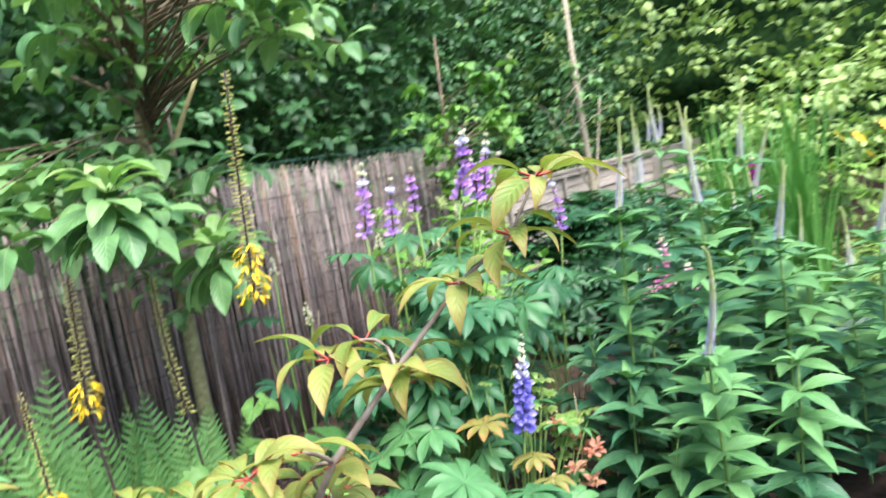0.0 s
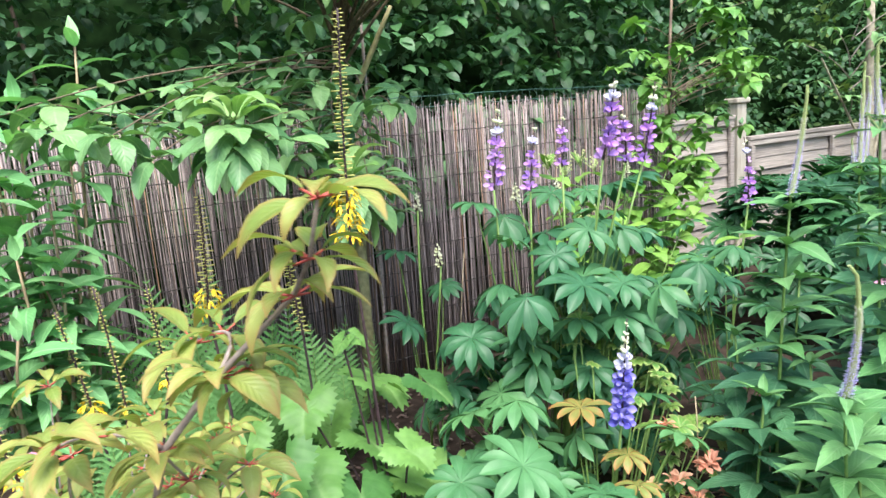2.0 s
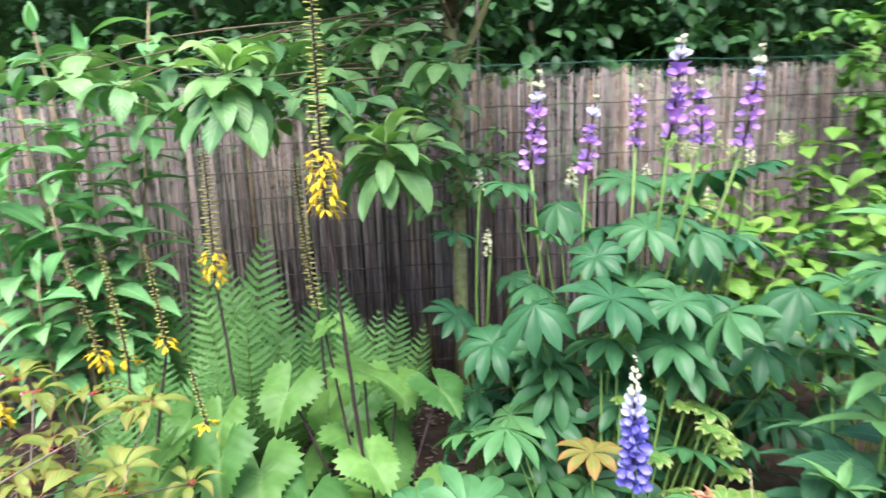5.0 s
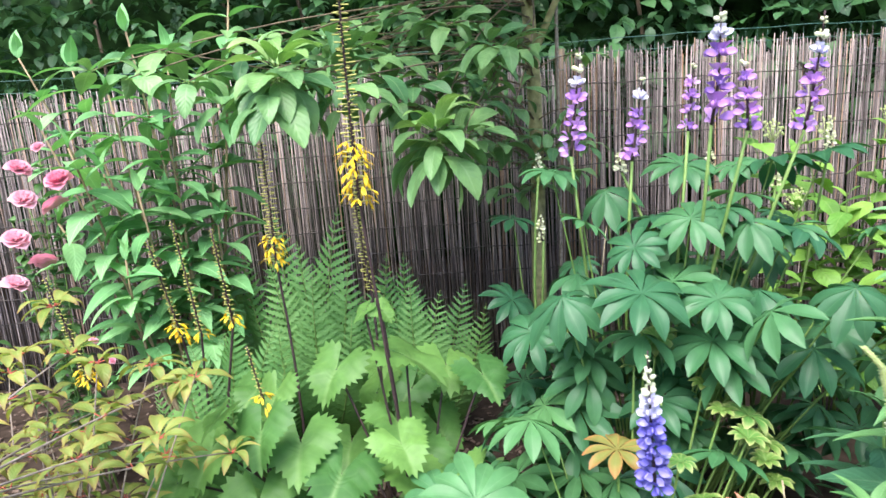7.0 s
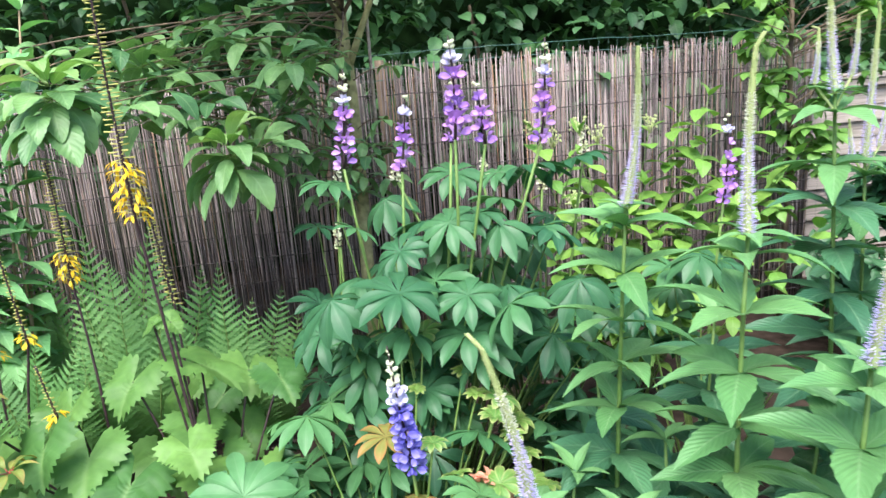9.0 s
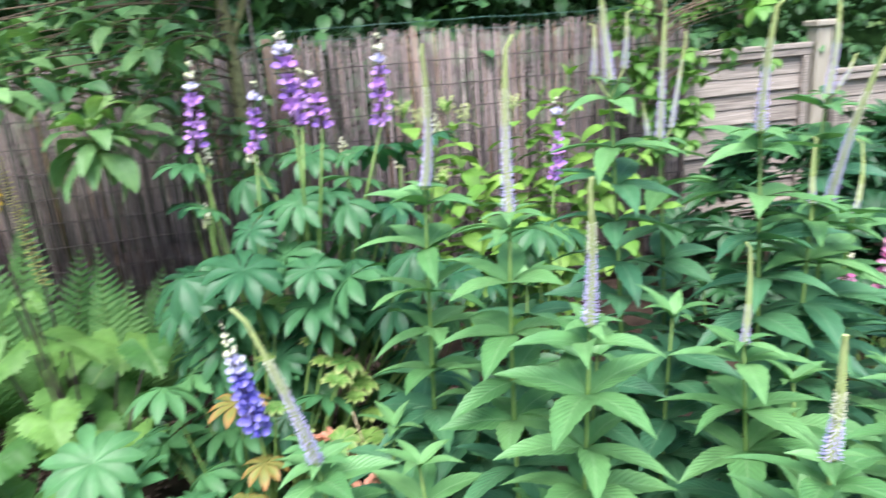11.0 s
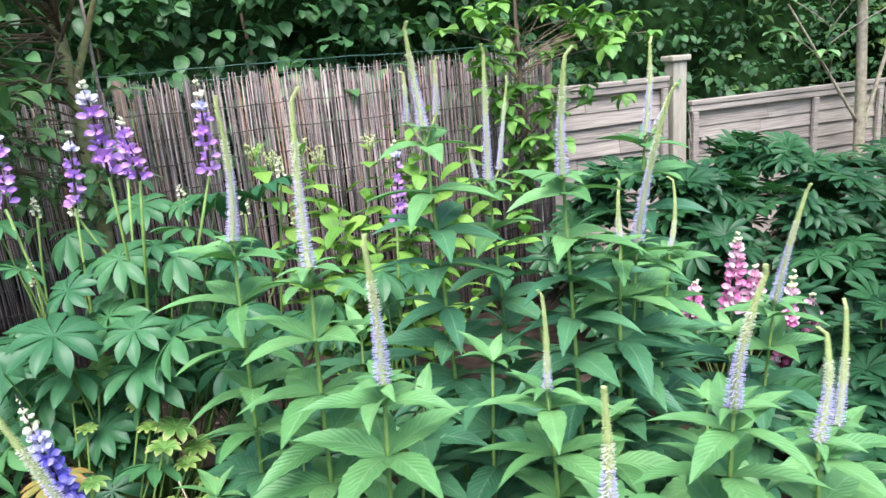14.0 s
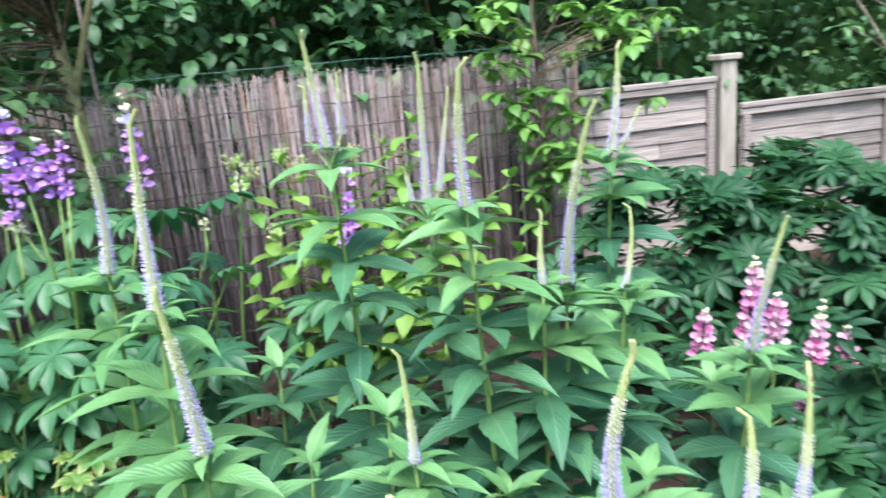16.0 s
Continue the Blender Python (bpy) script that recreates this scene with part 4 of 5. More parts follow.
lupin("lupin", (1.5, 1.35), [((1.556, 1.318, 0.385), (1.527, 1.25, 0.71), 1.1)],
      [(1.311, 1.463, 0.464, 1.05), (1.192, 1.25, 0.40, 1.1), (1.27, 1.66, 0.36, 1.1), (1.35, 1.62, 0.42, 1.05), (1.10, 1.42, 0.30, 1), (1.40, 1.2, 0.28, 0.9), (1.25, 1.05, 0.25, 0.9), (1.62, 1.55, 0.42, 0.9), (1.7, 1.25, 0.34, 0.9), (1.72, 1.42, 0.4, 0.9)] + dome((1.42, 1.38, -0.02), (0.42, 0.36, 0.36), 34, zmin=0.02, fill=0.5),
      BLUEK, LUP_L, "low lupin with one blue flower spike and white tip", density=1.3, bare=0.12, size=1.0,
      odd=[((1.609, 1.569, 0.61), LUP_Y, 1.0, "yellow-green curled young leaf"), ((1.55, 1.52, 0.56), LUP_Y, 0.6, "yellow-green curled young leaf"), ((1.497, 1.426, 0.408), LUP_R, 1.1, "leaf turning red and orange"),
           ((1.56, 1.30, 0.30), LUP_R, 0.9, "leaf turning red and orange"), ((1.70, 1.5, 0.52), LUP_Y, 0.7, "yellow-green curled young leaf"), ((1.78, 1.45, 0.47), LUP_Y, 1.1, "yellow-edged leaf"), ((1.75, 1.3, 0.33), LUP_Y, 1.0, "yellow-edged leaf"),
           ((1.58, 1.47, 0.5), LUP_Y, 0.5, "yellow-green curled young leaf"), ((1.52, 1.22, 0.26), LUP_R, 0.9, "leaf turning red and orange")]
          + [((R(1.56, 1.86), R(1.26, 1.5), R(0.2, 0.5)), LUP_Y, R(0.6, 0.95), "yellow-edged leaf") for k in range(12)])
lupin("lupin", (3.75, 1.9), [((3.745, 1.87, 0.28), (3.748, 1.85, 0.605), 1.5), ((3.573, 1.88, 0.26), (3.577, 1.86, 0.44), 1.35), ((3.915, 1.80, 0.0), (3.985, 1.82, 0.43), 1.5), ((4.115, 1.85, 0.1), (4.11, 1.85, 0.30), 1.45), ((3.846, 1.87, 0.26), (3.842, 1.86, 0.46), 1.45)],
      dome((3.75, 1.9, -0.05), (0.45, 0.3, 0.36), 18, zmin=0.0), PINKK, LUP_D, "pink lupin with several two-tone flower spikes", density=1.1, bare=0.12)
lupin("lupin", (4.06, 1.45), [((4.03, 1.40, 0.72), (4.033, 1.40, 1.0), 1.0)], dome((4.08, 1.48, 0), (0.3, 0.25, 0.5), 12), DKPINKK, LUP_D, "lupin with one deep magenta flower spike")
def soft_dome(c, r, n):
    """Leaf places all through a rounded bush, denser towards its surface."""
    return [(x, y, z, R(0.9, 1.3)) for x, y, z in dome(c, r, n, zmin=0.0, fill=0.8)]


lupin("lupin_bush", (3.95, 2.6), [], soft_dome((3.85, 2.6, 0.05), (0.55, 0.45, 0.76), 140), PINKK, LUP_D, "broad dark green lupin bush with palmate leaves, out of flower", stalks=False)
lupin("lupin_bush", (4.65, 2.65), [], soft_dome((4.6, 2.65, 0.05), (0.66, 0.48, 0.78), 180), PINKK, LUP_D, "broad dark green lupin bush with palmate leaves, out of flower", stalks=False)
lupin("lupin_bush", (5.3, 2.55), [], soft_dome((5.3, 2.65, 0.0), (0.6, 0.45, 0.70), 100), PINKK, LUP_D, "lower dark green lupin bush beside the wooden fence", stalks=False)
lupin("lupin_bush", (4.45, 1.95), [], soft_dome((4.4, 2.0, 0.0), (0.45, 0.3, 0.42), 55), PINKK, LUP_D, "low dark green lupin clump behind the pink flower spikes", stalks=False)
lupin("lupin_bush", (4.15, 1.45), [], soft_dome((4.1, 1.5, -0.1), (0.5, 0.35, 0.36), 44), PINKK, LUP_D, "low dark green lupin clump beside the pink flower spikes", stalks=False)
lupin("lupin_bush", (3.6, 1.3), [], soft_dome((3.55, 1.35, -0.1), (0.45, 0.35, 0.30), 32), PINKK, LUP_D, "low dark green lupin clump under the culver's root", stalks=False)
lupin("lupin_bush", (3.95, 0.9), [], soft_dome((3.9, 0.95, -0.1), (0.45, 0.3, 0.34), 26), PINKK, LUP_D, "low dark green lupin clump at the border's edge", stalks=False)



# ---- ligularia ----
def raceme(plant, pts, r, t_open):
    """A tall raceme: spent florets as side ticks, open yellow ones near the foot of it."""
    tick, yel = Geo(), Geo()
    L = sum((Vector(b) - Vector(a)).length for a, b in zip(pts, pts[1:]))
    n = int(L / 0.0036)
    for i in range(n):
        t = i / n
        k = min(int(t * (len(pts) - 1)), len(pts) - 2)
        p = Vector(pts[k]).lerp(Vector(pts[k + 1]), t * (len(pts) - 1) - k)
        w = i * 2.4 + R(-0.3, 0.3)
        d = Vector((math.cos(w), math.sin(w), R(-0.1, 0.15)))
        ln = r * (1 - 0.5 * t) * R(0.75, 1.15)
        tick.tube([p, p + d * ln * 0.45, p + d * ln], [0.001, 0.0015, 0.0022 - 0.0007 * t], sides=4)
        if t < t_open:
            for q in range(3):
                dd = (d + Vector((R(-0.7, 0.7), R(-0.7, 0.7), R(-0.9, 0.1)))).normalized()
                lv, lf, lu = leaf_geo(R(0.022, 0.036), 0.0075, seg=3, peak=0.55, arch=0.2, droop=0.9, fold=0.1)
                m = Matrix.Translation(p + d * ln * 0.8) @ dd.to_track_quat('Y', 'Z').to_matrix().to_4x4()
                yel.add(lv, lf, lu, m=m)
    rc = part("raceme", tick.mesh("raceme", M_TICK), plant, label="yellow-green spent florets")
    rc["kind"] = "stuff"
    if yel.v:
        part("yellow_bloom", yel.mesh("yellow_bloom", M_YELLOW), rc, label="bright yellow narrow petals")["kind"] = "stuff"


def ligularia(foot, stems, leaves, label):
    foot = Vector((foot[0], foot[1], GZ))
    pl = thing("ligularia", foot, label, "flower", "ligularias")
    for a, b, r, to in stems:
        a, b = Vector(a) - foot, Vector(b) - foot
        low = bent((R(-0.03, 0.03), R(-0.03, 0.03), 0), a, 5, 0, R(-0.02, 0.02))
        up = bent(a, b, 8, 0, R(-0.012, 0.012))
        part("stem", Geo().tube(low + up[1:], [0.0046] * 4 + [0.004] * 4 + [0.0032] * (len(low) + len(up) - 9), sides=6).mesh("stem", M_STEM_D), pl, label="dark purple stem")
        raceme(pl, up, r, to)
    for x, y, z, s, *turn in leaves:
        p = Vector((x, y, z)) - foot
        part("stalk", Geo().tube(bent((0, 0, 0), p, 5, 0.03, 0), 0.0035, sides=5, cap=False).mesh("stalk", M_STEM_D), pl)
        part("leaf", rnd.choice(LIG), pl, placed(p, turn[0] if turn else math.pi + R(-1.1, 1.1), R(-0.8, -0.15), R(-0.35, 0.35), s))
    return pl


rnd.seed(33)
def low_leaves(n, x0, x1, y0, y1):
    return [(R(x0, x1), R(y0, y1), R(0.06, 0.27), R(0.8, 1.05)) for k in range(n)]


ligularia((1.0, 1.68), [((0.931, 1.63, 0.955), (0.942, 1.58, 1.53), 0.031, 0.26)],
          [(0.99, 1.75, 0.51, 1.05, 4.5), (0.79, 1.77, 0.47, 0.9, 2.7), (0.954, 1.72, 0.34, 0.85, 3.5), (0.90, 1.70, 0.66, 0.36, 2.0), (0.945, 1.70, 0.66, 0.36, 4.3), (1.19, 1.80, 0.43, 0.8, 3.7),
           (0.74, 1.55, 0.37, 1.0, 3.3), (0.85, 1.5, 0.31, 0.95, 3.0), (1.0, 1.52, 0.38, 0.75, 3.7), (1.08, 1.90, 0.42, 0.9, 3.4), (0.88, 1.85, 0.36, 0.8, 2.6)] + low_leaves(14, 0.78, 1.2, 1.35, 1.9),
          "ligularia with dark stem, tall yellow raceme and large toothed leaves")
ligularia((0.62, 1.9), [((0.586, 1.968, 0.73), (0.60, 1.93, 1.09), 0.031, 0.26), ((0.584, 1.746, 0.37), (0.56, 1.73, 0.56), 0.015, 0.25)],
          [(0.617, 1.75, 0.41, 0.75, 2.9), (0.51, 1.55, 0.36, 1.0, 3.0), (0.666, 1.5, 0.43, 0.85, 3.1), (0.555, 1.52, 0.46, 0.6, 2.5), (0.43, 1.5, 0.29, 0.95, 3.2), (0.655, 1.45, 0.27, 0.9, 3.4), (0.48, 1.95, 0.33, 0.8, 2.9), (0.40, 1.7, 0.33, 0.8, 3.5)] + low_leaves(12, 0.38, 0.78, 1.35, 1.95),
          "ligularia with a shorter yellow raceme and toothed leaves")
ligularia((0.87, 1.95), [((0.86, 2.0, 0.62), (0.83, 1.98, 1.05), 0.023, 0.0)], [(0.85, 2.1, 0.33, 0.8), (0.95, 2.05, 0.28, 0.8)], "ligularia with a faded raceme and toothed leaves")
ligularia((0.3, 2.0), [((0.249, 1.984, 0.5), (0.20, 1.96, 0.82), 0.018, 0.16), ((0.448, 1.921, 0.56), (0.43, 1.9, 0.86), 0.016, 0.12), ((0.33, 1.95, 0.52), (0.30, 1.93, 0.88), 0.016, 0.04), ((0.08, 1.75, 0.46), (0.03, 1.72, 0.78), 0.018, 0.15)],
          [(0.2, 1.85, 0.2, 0.8), (0.38, 2.1, 0.25, 0.8)], "ligularia with thin dark stems and nearly spent yellow racemes")


# ---- ferns ----
def fern(x, y, tips, seed):
    """A fern whose fronds end at the tips given."""
    rnd.seed(seed)
    pl = thing("fern", (x, y, GZ), "soft green fern with finely divided arching fronds", "fern", "ferns by the fence")
    part("crown", Geo().tube([(0, 0, -0.02), (0, 0, 0.03)], [0.035, 0.02], sides=8).mesh("crown", M_BARK_B), pl)
    for t in tips:
        d = Vector(t) - Vector((x, y, GZ))
        flat = math.hypot(d.x, d.y)
        me, end = FROND[0 if flat < 0.14 else (1 if flat < 0.3 else 2)]
        u, c = d.normalized(), end.normalized()
        face = Vector((R(-0.5, 0.5), -1.0, R(0.2, 0.7)))
        if flat > 0.2:
            face = Vector((-d.x, -d.y, 0.9 * flat)) * (-1 if d.y < 0 else 1) + Vector((0, -0.3, 0.3))
        face = (face - face.dot(u) * u).normalized()
        there = Matrix((u.cross(face), u, face)).transposed()
        here = Matrix(((1, 0, 0), c, Vector((0, -c.z, c.y))))
        part("frond", me, pl, (there @ here).to_4x4() @ Matrix.Scale(d.length / end.length, 4))



fern(0.56, 2.42, [(0.44, 2.42, 0.80), (0.66, 2.48, 0.80), (0.84, 2.40, 0.64), (0.34, 2.36, 0.68), (0.55, 2.30, 0.72), (0.36, 2.12, 0.50), (0.76, 2.12, 0.50), (0.55, 2.02, 0.52), (0.46, 2.25, 0.66), (0.72, 2.3, 0.64), (0.62, 2.2, 0.62)], 41)
fern(0.2, 2.40, [(0.20, 2.42, 0.75), (0.03, 2.4, 0.58), (0.10, 2.15, 0.42), (0.33, 2.12, 0.46), (0.31, 2.4, 0.71), (0.0, 2.2, 0.45), (0.24, 2.2, 0.60), (0.12, 2.4, 0.68)], 42)
fern(0.95, 2.42, [(1.19, 2.28, 0.48), (0.90, 2.4, 0.64), (1.12, 2.4, 0.53), (0.80, 2.2, 0.50), (1.0, 2.1, 0.42), (1.04, 2.26, 0.54), (0.82, 2.4, 0.58), (0.94, 2.25, 0.58)], 43)
fern(0.36, 2.08, [(0.18, 1.90, 0.38), (0.46, 1.82, 0.40), (0.28, 1.92, 0.48), (0.60, 1.90, 0.44), (0.38, 2.1, 0.54), (0.2, 2.1, 0.46), (0.52, 2.08, 0.50)], 44)


# ---- woody plants ----
def tuft(pl, p, n, leaves, el, s, az0=None, spread=6.283):
    """A rosette of leaves at the end of a twig."""
    a0 = R(0, 6.28) if az0 is None else az0
    for j in range(n):
        az = a0 + spread * (j / n - (0.5 if az0 is not None else 0)) + R(-0.2, 0.2)
        e = R(*el)
        q = p
        part("leaf", rnd.choice(leaves), pl, placed(q, az, e, R(-0.35, 0.35), s * R(0.75, 1.15)))


def branch(pl, a, b, r0, r1, mat, sag=0.0, side=0.0, name="branch"):
    pts = bent(a, b, 8, sag, side)
    part(name, Geo().tube(pts, [r0 + (r1 - r0) * i / 8 for i in range(9)], sides=7).mesh(name, mat), pl)
    return pts


rnd.seed(51)
foot = Vector((0.28, 1.0, GZ))
ch = thing("young_cherry", foot, "young ornamental cherry with drooping yellow-bronze leaves on red stalks", "shrub")
V = lambda *p: Vector(p) - foot
fork = V(0.33, 0.85, 0.62)
branch(ch, (0, 0, 0), fork, 0.008, 0.006, M_TWIG, name="trunk")
main = [fork, V(0.40, 0.66, 0.93), V(0.46, 0.60, 1.02), V(0.535, 0.555, 1.10), V(0.535, 0.475, 1.15), V(0.538, 0.44, 1.205)]
part("branch", Geo().tube(main, [0.005, 0.0042, 0.0034, 0.0028, 0.0022, 0.0016], sides=7).mesh("branch", M_TWIG), ch)
for k, q in enumerate(main[1:]):
    tuft(ch, q, 9 if k else 5, CHERRY, (-0.3, 0.5), 0.88)
for a, b in ((main[2], (0.449, 0.70, 1.03)), (main[1], (0.30, 0.66, 0.96)), (main[1], (0.42, 0.72, 0.86)), (main[2], (0.49, 0.63, 0.99)), (fork, (0.22, 0.62, 0.88)), (fork, (0.14, 0.72, 0.84)), (fork, (0.5, 0.8, 0.82)), (fork, (0.397, 1.257, 0.74)), (fork, (0.515, 1.45, 0.585)),
             (fork, (0.30, 0.78, 0.90)), (fork, (0.40, 0.84, 0.80)), (fork, (0.05, 0.85, 0.76)), (fork, (0.20, 1.2, 0.68)), (fork, (0.36, 1.42, 0.55)), (fork, (0.05, 1.35, 0.52)), (fork, (0.22, 1.5, 0.42)), (fork, (0.55, 1.25, 0.55)), (fork, (-0.05, 1.15, 0.62)), (fork, (0.45, 1.5, 0.36)), (fork, (0.1, 1.5, 0.3)), (fork, (0.3, 1.3, 0.42)), (fork, (0.62, 1.42, 0.42)), (fork, (-0.1, 1.4, 0.4)), (fork, (0.0, 1.6, 0.2))):
    pts = branch(ch, a, V(*b), 0.0028, 0.0014, M_TWIG, 0.02, R(-0.03, 0.03), "twig")
    tuft(ch, pts[-1], 8, CHERRY, (-0.2, 0.6), 0.95)
    tuft(ch, pts[5], 4, CHERRY, (-0.2, 0.5), 0.9)
for x, z in ((0.18, 0.69), (0.20, 0.575), (0.11, 0.46), (0.23, 0.395), (0.14, 0.32), (0.40, 0.60), (0.55, 0.60), (0.34, 0.655), (0.45, 0.41), (0.30, 0.50), (0.35, 0.315), (0.21, 0.77), (0.05, 0.60), (0.0, 0.40), (0.28, 0.24), (0.05, 0.22)):
    pts = branch(ch, (R(-0.05, 0.05), 0.2, 0.02), V(x, 1.45 + R(-0.08, 0.08), z), 0.0035, 0.0014, M_TWIG, 0.02, R(-0.03, 0.03), "twig")
    tuft(ch, pts[-1], 8, CHERRY, (-0.2, 0.5), 1.0)
    tuft(ch, pts[6], 4, CHERRY, (-0.2, 0.5), 0.95)

rnd.seed(52)
foot = Vector((1.40, 3.03, GZ))
tr = thing("plum_tree", foot, "small plum tree with mossy trunk and large leaves by the fence", "tree")
V = lambda *p: Vector(p) - foot
tp = [V(1.40, 3.03, GZ), V(1.402, 3.03, 0.3), V(1.412, 3.03, 0.75), V(1.41, 3.03, 1.2), V(1.395, 3.03, 1.55), V(1.40, 2.98, 1.9), V(1.45, 2.9, 2.3)]
part("trunk", Geo().tube(tp, [0.036, 0.033, 0.031, 0.030, 0.027, 0.02, 0.012], sides=9).mesh("trunk", M_BARK), tr)
branch(tr, V(1.41, 3.03, 1.3), V(1.62, 2.9, 1.75), 0.018, 0.009, M_BARK)
branch(tr, V(1.5, 3.05, GZ), V(1.51, 3.0, 1.75), 0.010, 0.007, M_TWIG, name="sucker")
low = [(0.704, 1.823, 1.257, 15), (0.68, 1.80, 1.20, 7), (1.082, 2.053, 1.053, 10), (1.16, 2.1, 1.07, 7), (0.41, 1.95, 1.27, 6), (0.5, 1.95, 1.20, 6), (0.24, 1.95, 1.29, 5), (0.86, 1.95, 1.22, 6), (0.95, 2.2, 1.16, 6), (0.62, 2.2, 1.3, 6), (0.75, 2.3, 1.16, 6), (0.45, 2.3, 1.34, 5), (0.3, 2.3, 1.3, 5), (0.1, 2.0, 1.32, 5), (0.92, 2.30, 1.31, 6), (1.06, 2.30, 1.22, 6), (1.17, 2.30, 1.14, 6), (1.24, 2.30, 1.33, 6)]
for k in range(len(low), 36):
    x, y = R(0.25, 1.3), R(2.1, 2.75)
    low.append((x, y, R(1.22, 1.44) if x < 0.85 else R(1.0, 1.42), rnd.choice((5, 6, 6))))
for x, y, z, n in low:
    pts = branch(tr, V(1.41, 3.03, R(0.85, 1.6)), V(x, y, z), 0.0042, 0.0018, M_BARK_B, 0.06, R(-0.1, 0.1))
    tuft(tr, pts[-1], n, PLUM, (-0.95, 0.25) if n > 9 else (-0.6, 0.35), 1.25 if n > 9 else 1.0)
    tuft(tr, pts[6], 3, PLUM, (-0.5, 0.3), 0.85)
    tuft(tr, pts[3], 3, PLUM, (-0.7, 0.3), 0.8)
    if n > 9:
        tuft(tr, pts[-1] + Vector((0, 0, 0.03)), 9, PLUM_Y, (0.1, 0.9), 1.15)
        tuft(tr, pts[-1] - Vector((0, 0, 0.03)), 8, PLUM, (-0.9, -0.4), 1.2)
for i in range(22):
    z = R(0.72, 1.3)
    pts = branch(tr, V(1.41, 3.03, z - 0.06), V(R(1.16, 1.62), R(2.72, 2.98), z), 0.003, 0.0015, M_BARK_B, 0.02, R(-0.03, 0.03), "twig")
    tuft(tr, pts[-1], 5, PLUM, (-0.7, 0.4), 0.7)
for i in range(56):
    a, e, q = R(0, 6.28), R(-0.6, 1.4), R(0.55, 1)
    c = V(1.22 + 0.66 * q * math.cos(a) * math.cos(e), 2.3 + 0.62 * q * math.sin(a) * math.cos(e), 1.84 + 0.36 * q * math.sin(e))
    pts = branch(tr, V(1.41, 3.0, R(1.5, 2.1)), c, 0.009, 0.003, M_BARK_B, 0.05, R(-0.05, 0.05))
    tuft(tr, pts[-1], 7, PLUM + PLUM_Y[:2], (-0.6, 0.2), 1.0)

rnd.seed(53)
foot = Vector((3.45, 3.12, GZ))
pt = thing("pear_tree", foot, "slender pear tree with glossy light green leaves by the fence", "tree")
V = lambda *p: Vector(p) - foot
part("trunk", Geo().tube([V(3.45, 3.12, GZ), V(3.47, 3.12, 0.6), V(3.44, 3.1, 1.1), V(3.42, 3.08, 1.5), V(3.45, 3.08, 2.0)], [0.016, 0.014, 0.012, 0.01, 0.006], sides=7).mesh("trunk", M_BARK_B), pt)
for i in range(62):
    z = R(0.5, 1.8)
    w = 0.16 + 0.42 * max(0, min(1, (z - 0.95) / 0.5))
    a = R(0, 6.28)
    pts = branch(pt, V(3.44, 3.1, z - R(0.03, 0.2)), V(3.48 + w * math.cos(a) * R(0.4, 1), 3.05 + 0.7 * w * math.sin(a) * R(0.3, 1) - 0.05, z), 0.0026, 0.0014, M_BARK_B, 0.02, R(-.03, .03), "twig")
    tuft(pt, pts[-1], 7, PEAR, (-0.6, 0.5), 1.1)
for x, y, z in ((3.9, 3.05, 1.40), (4.2, 3.1, 1.36), (4.05, 3.05, 1.43), (3.75, 3.0, 1.12), (4.0, 3.05, 1.05), (3.6, 3.0, 1.0), (3.2, 2.95, 1.28), (3.25, 2.98, 1.45)):
    pts = branch(pt, V(3.44, 3.1, z - 0.15), V(x, y, z), 0.005, 0.002, M_BARK_B, 0.03, 0.02, "twig")
    tuft(pt, pts[-1], 6, PEAR, (-0.6, 0.5), 1.0)
    tuft(pt, pts[5], 4, PEAR, (-0.6, 0.5), 0.9)

rnd.seed(54)


def stemmed_shrub(name, foot, tips, leaves, mat, step, s, label, category="shrub", r=0.004, per=2, el=(-0.3, 0.4), low=0.25):
    foot = Vector((foot[0], foot[1], GZ))
    pl = thing(name, foot, label, category)
    for t in tips:
        e = Vector(t) - foot
        st = bent((e.x * 0.12 + R(-.04, .04), e.y * 0.12 + R(-.04, .04), 0), e, 8, 0.03, R(-0.06, 0.06))
        part("stem", Geo().tube(st, [r * (1 - 0.08 * i) for i in range(9)], sides=6).mesh("stem", mat), pl)
        L = e.length
        n = int(L * (1 - low) / step)
        a = R(0, 6.28)
        for i in range(n + 1):
            q = (low + (1 - low) * i / max(n, 1)) * 8
            k = min(int(q), 7)
            p = st[k].lerp(st[k + 1], q - k)
            for j in range(per):
                part("leaf", rnd.choice(leaves), pl, placed(p, a + 6.283 * j / per + R(-.2, .2), R(*el) + 1.0 * (i == n), R(-.3, .3), s * R(0.7, 1.15) * (1 if i < n else 0.6)))
            a += 1.57 + R(-.2, .2)
    return pl


sh = stemmed_shrub("light_green_shrub", (2.45, 2.5), [(2.729, 2.4, 1.10), (2.506, 2.4, 0.99), (2.474, 2.35, 0.80), (2.925, 2.4, 1.0), (2.70, 2.35, 0.93), (2.08, 2.4, 1.0), (2.25, 2.4, 1.0), (2.62, 2.4, 1.03), (2.35, 2.3, 0.78), (2.2, 2.3, 0.75), (2.85, 2.3, 0.8), (2.62, 2.25, 0.75), (2.95, 2.5, 0.7), (2.45, 2.15, 0.65), (2.7, 2.15, 0.6), (2.1, 2.25, 0.6), (3.05, 2.2, 0.62), (2.3, 2.6, 0.9), (3.1, 2.45, 0.85)],
                   SHRUB, M_STEM, 0.062, 1.55, "bright yellow-green leafy shrub in front of the reed screen")
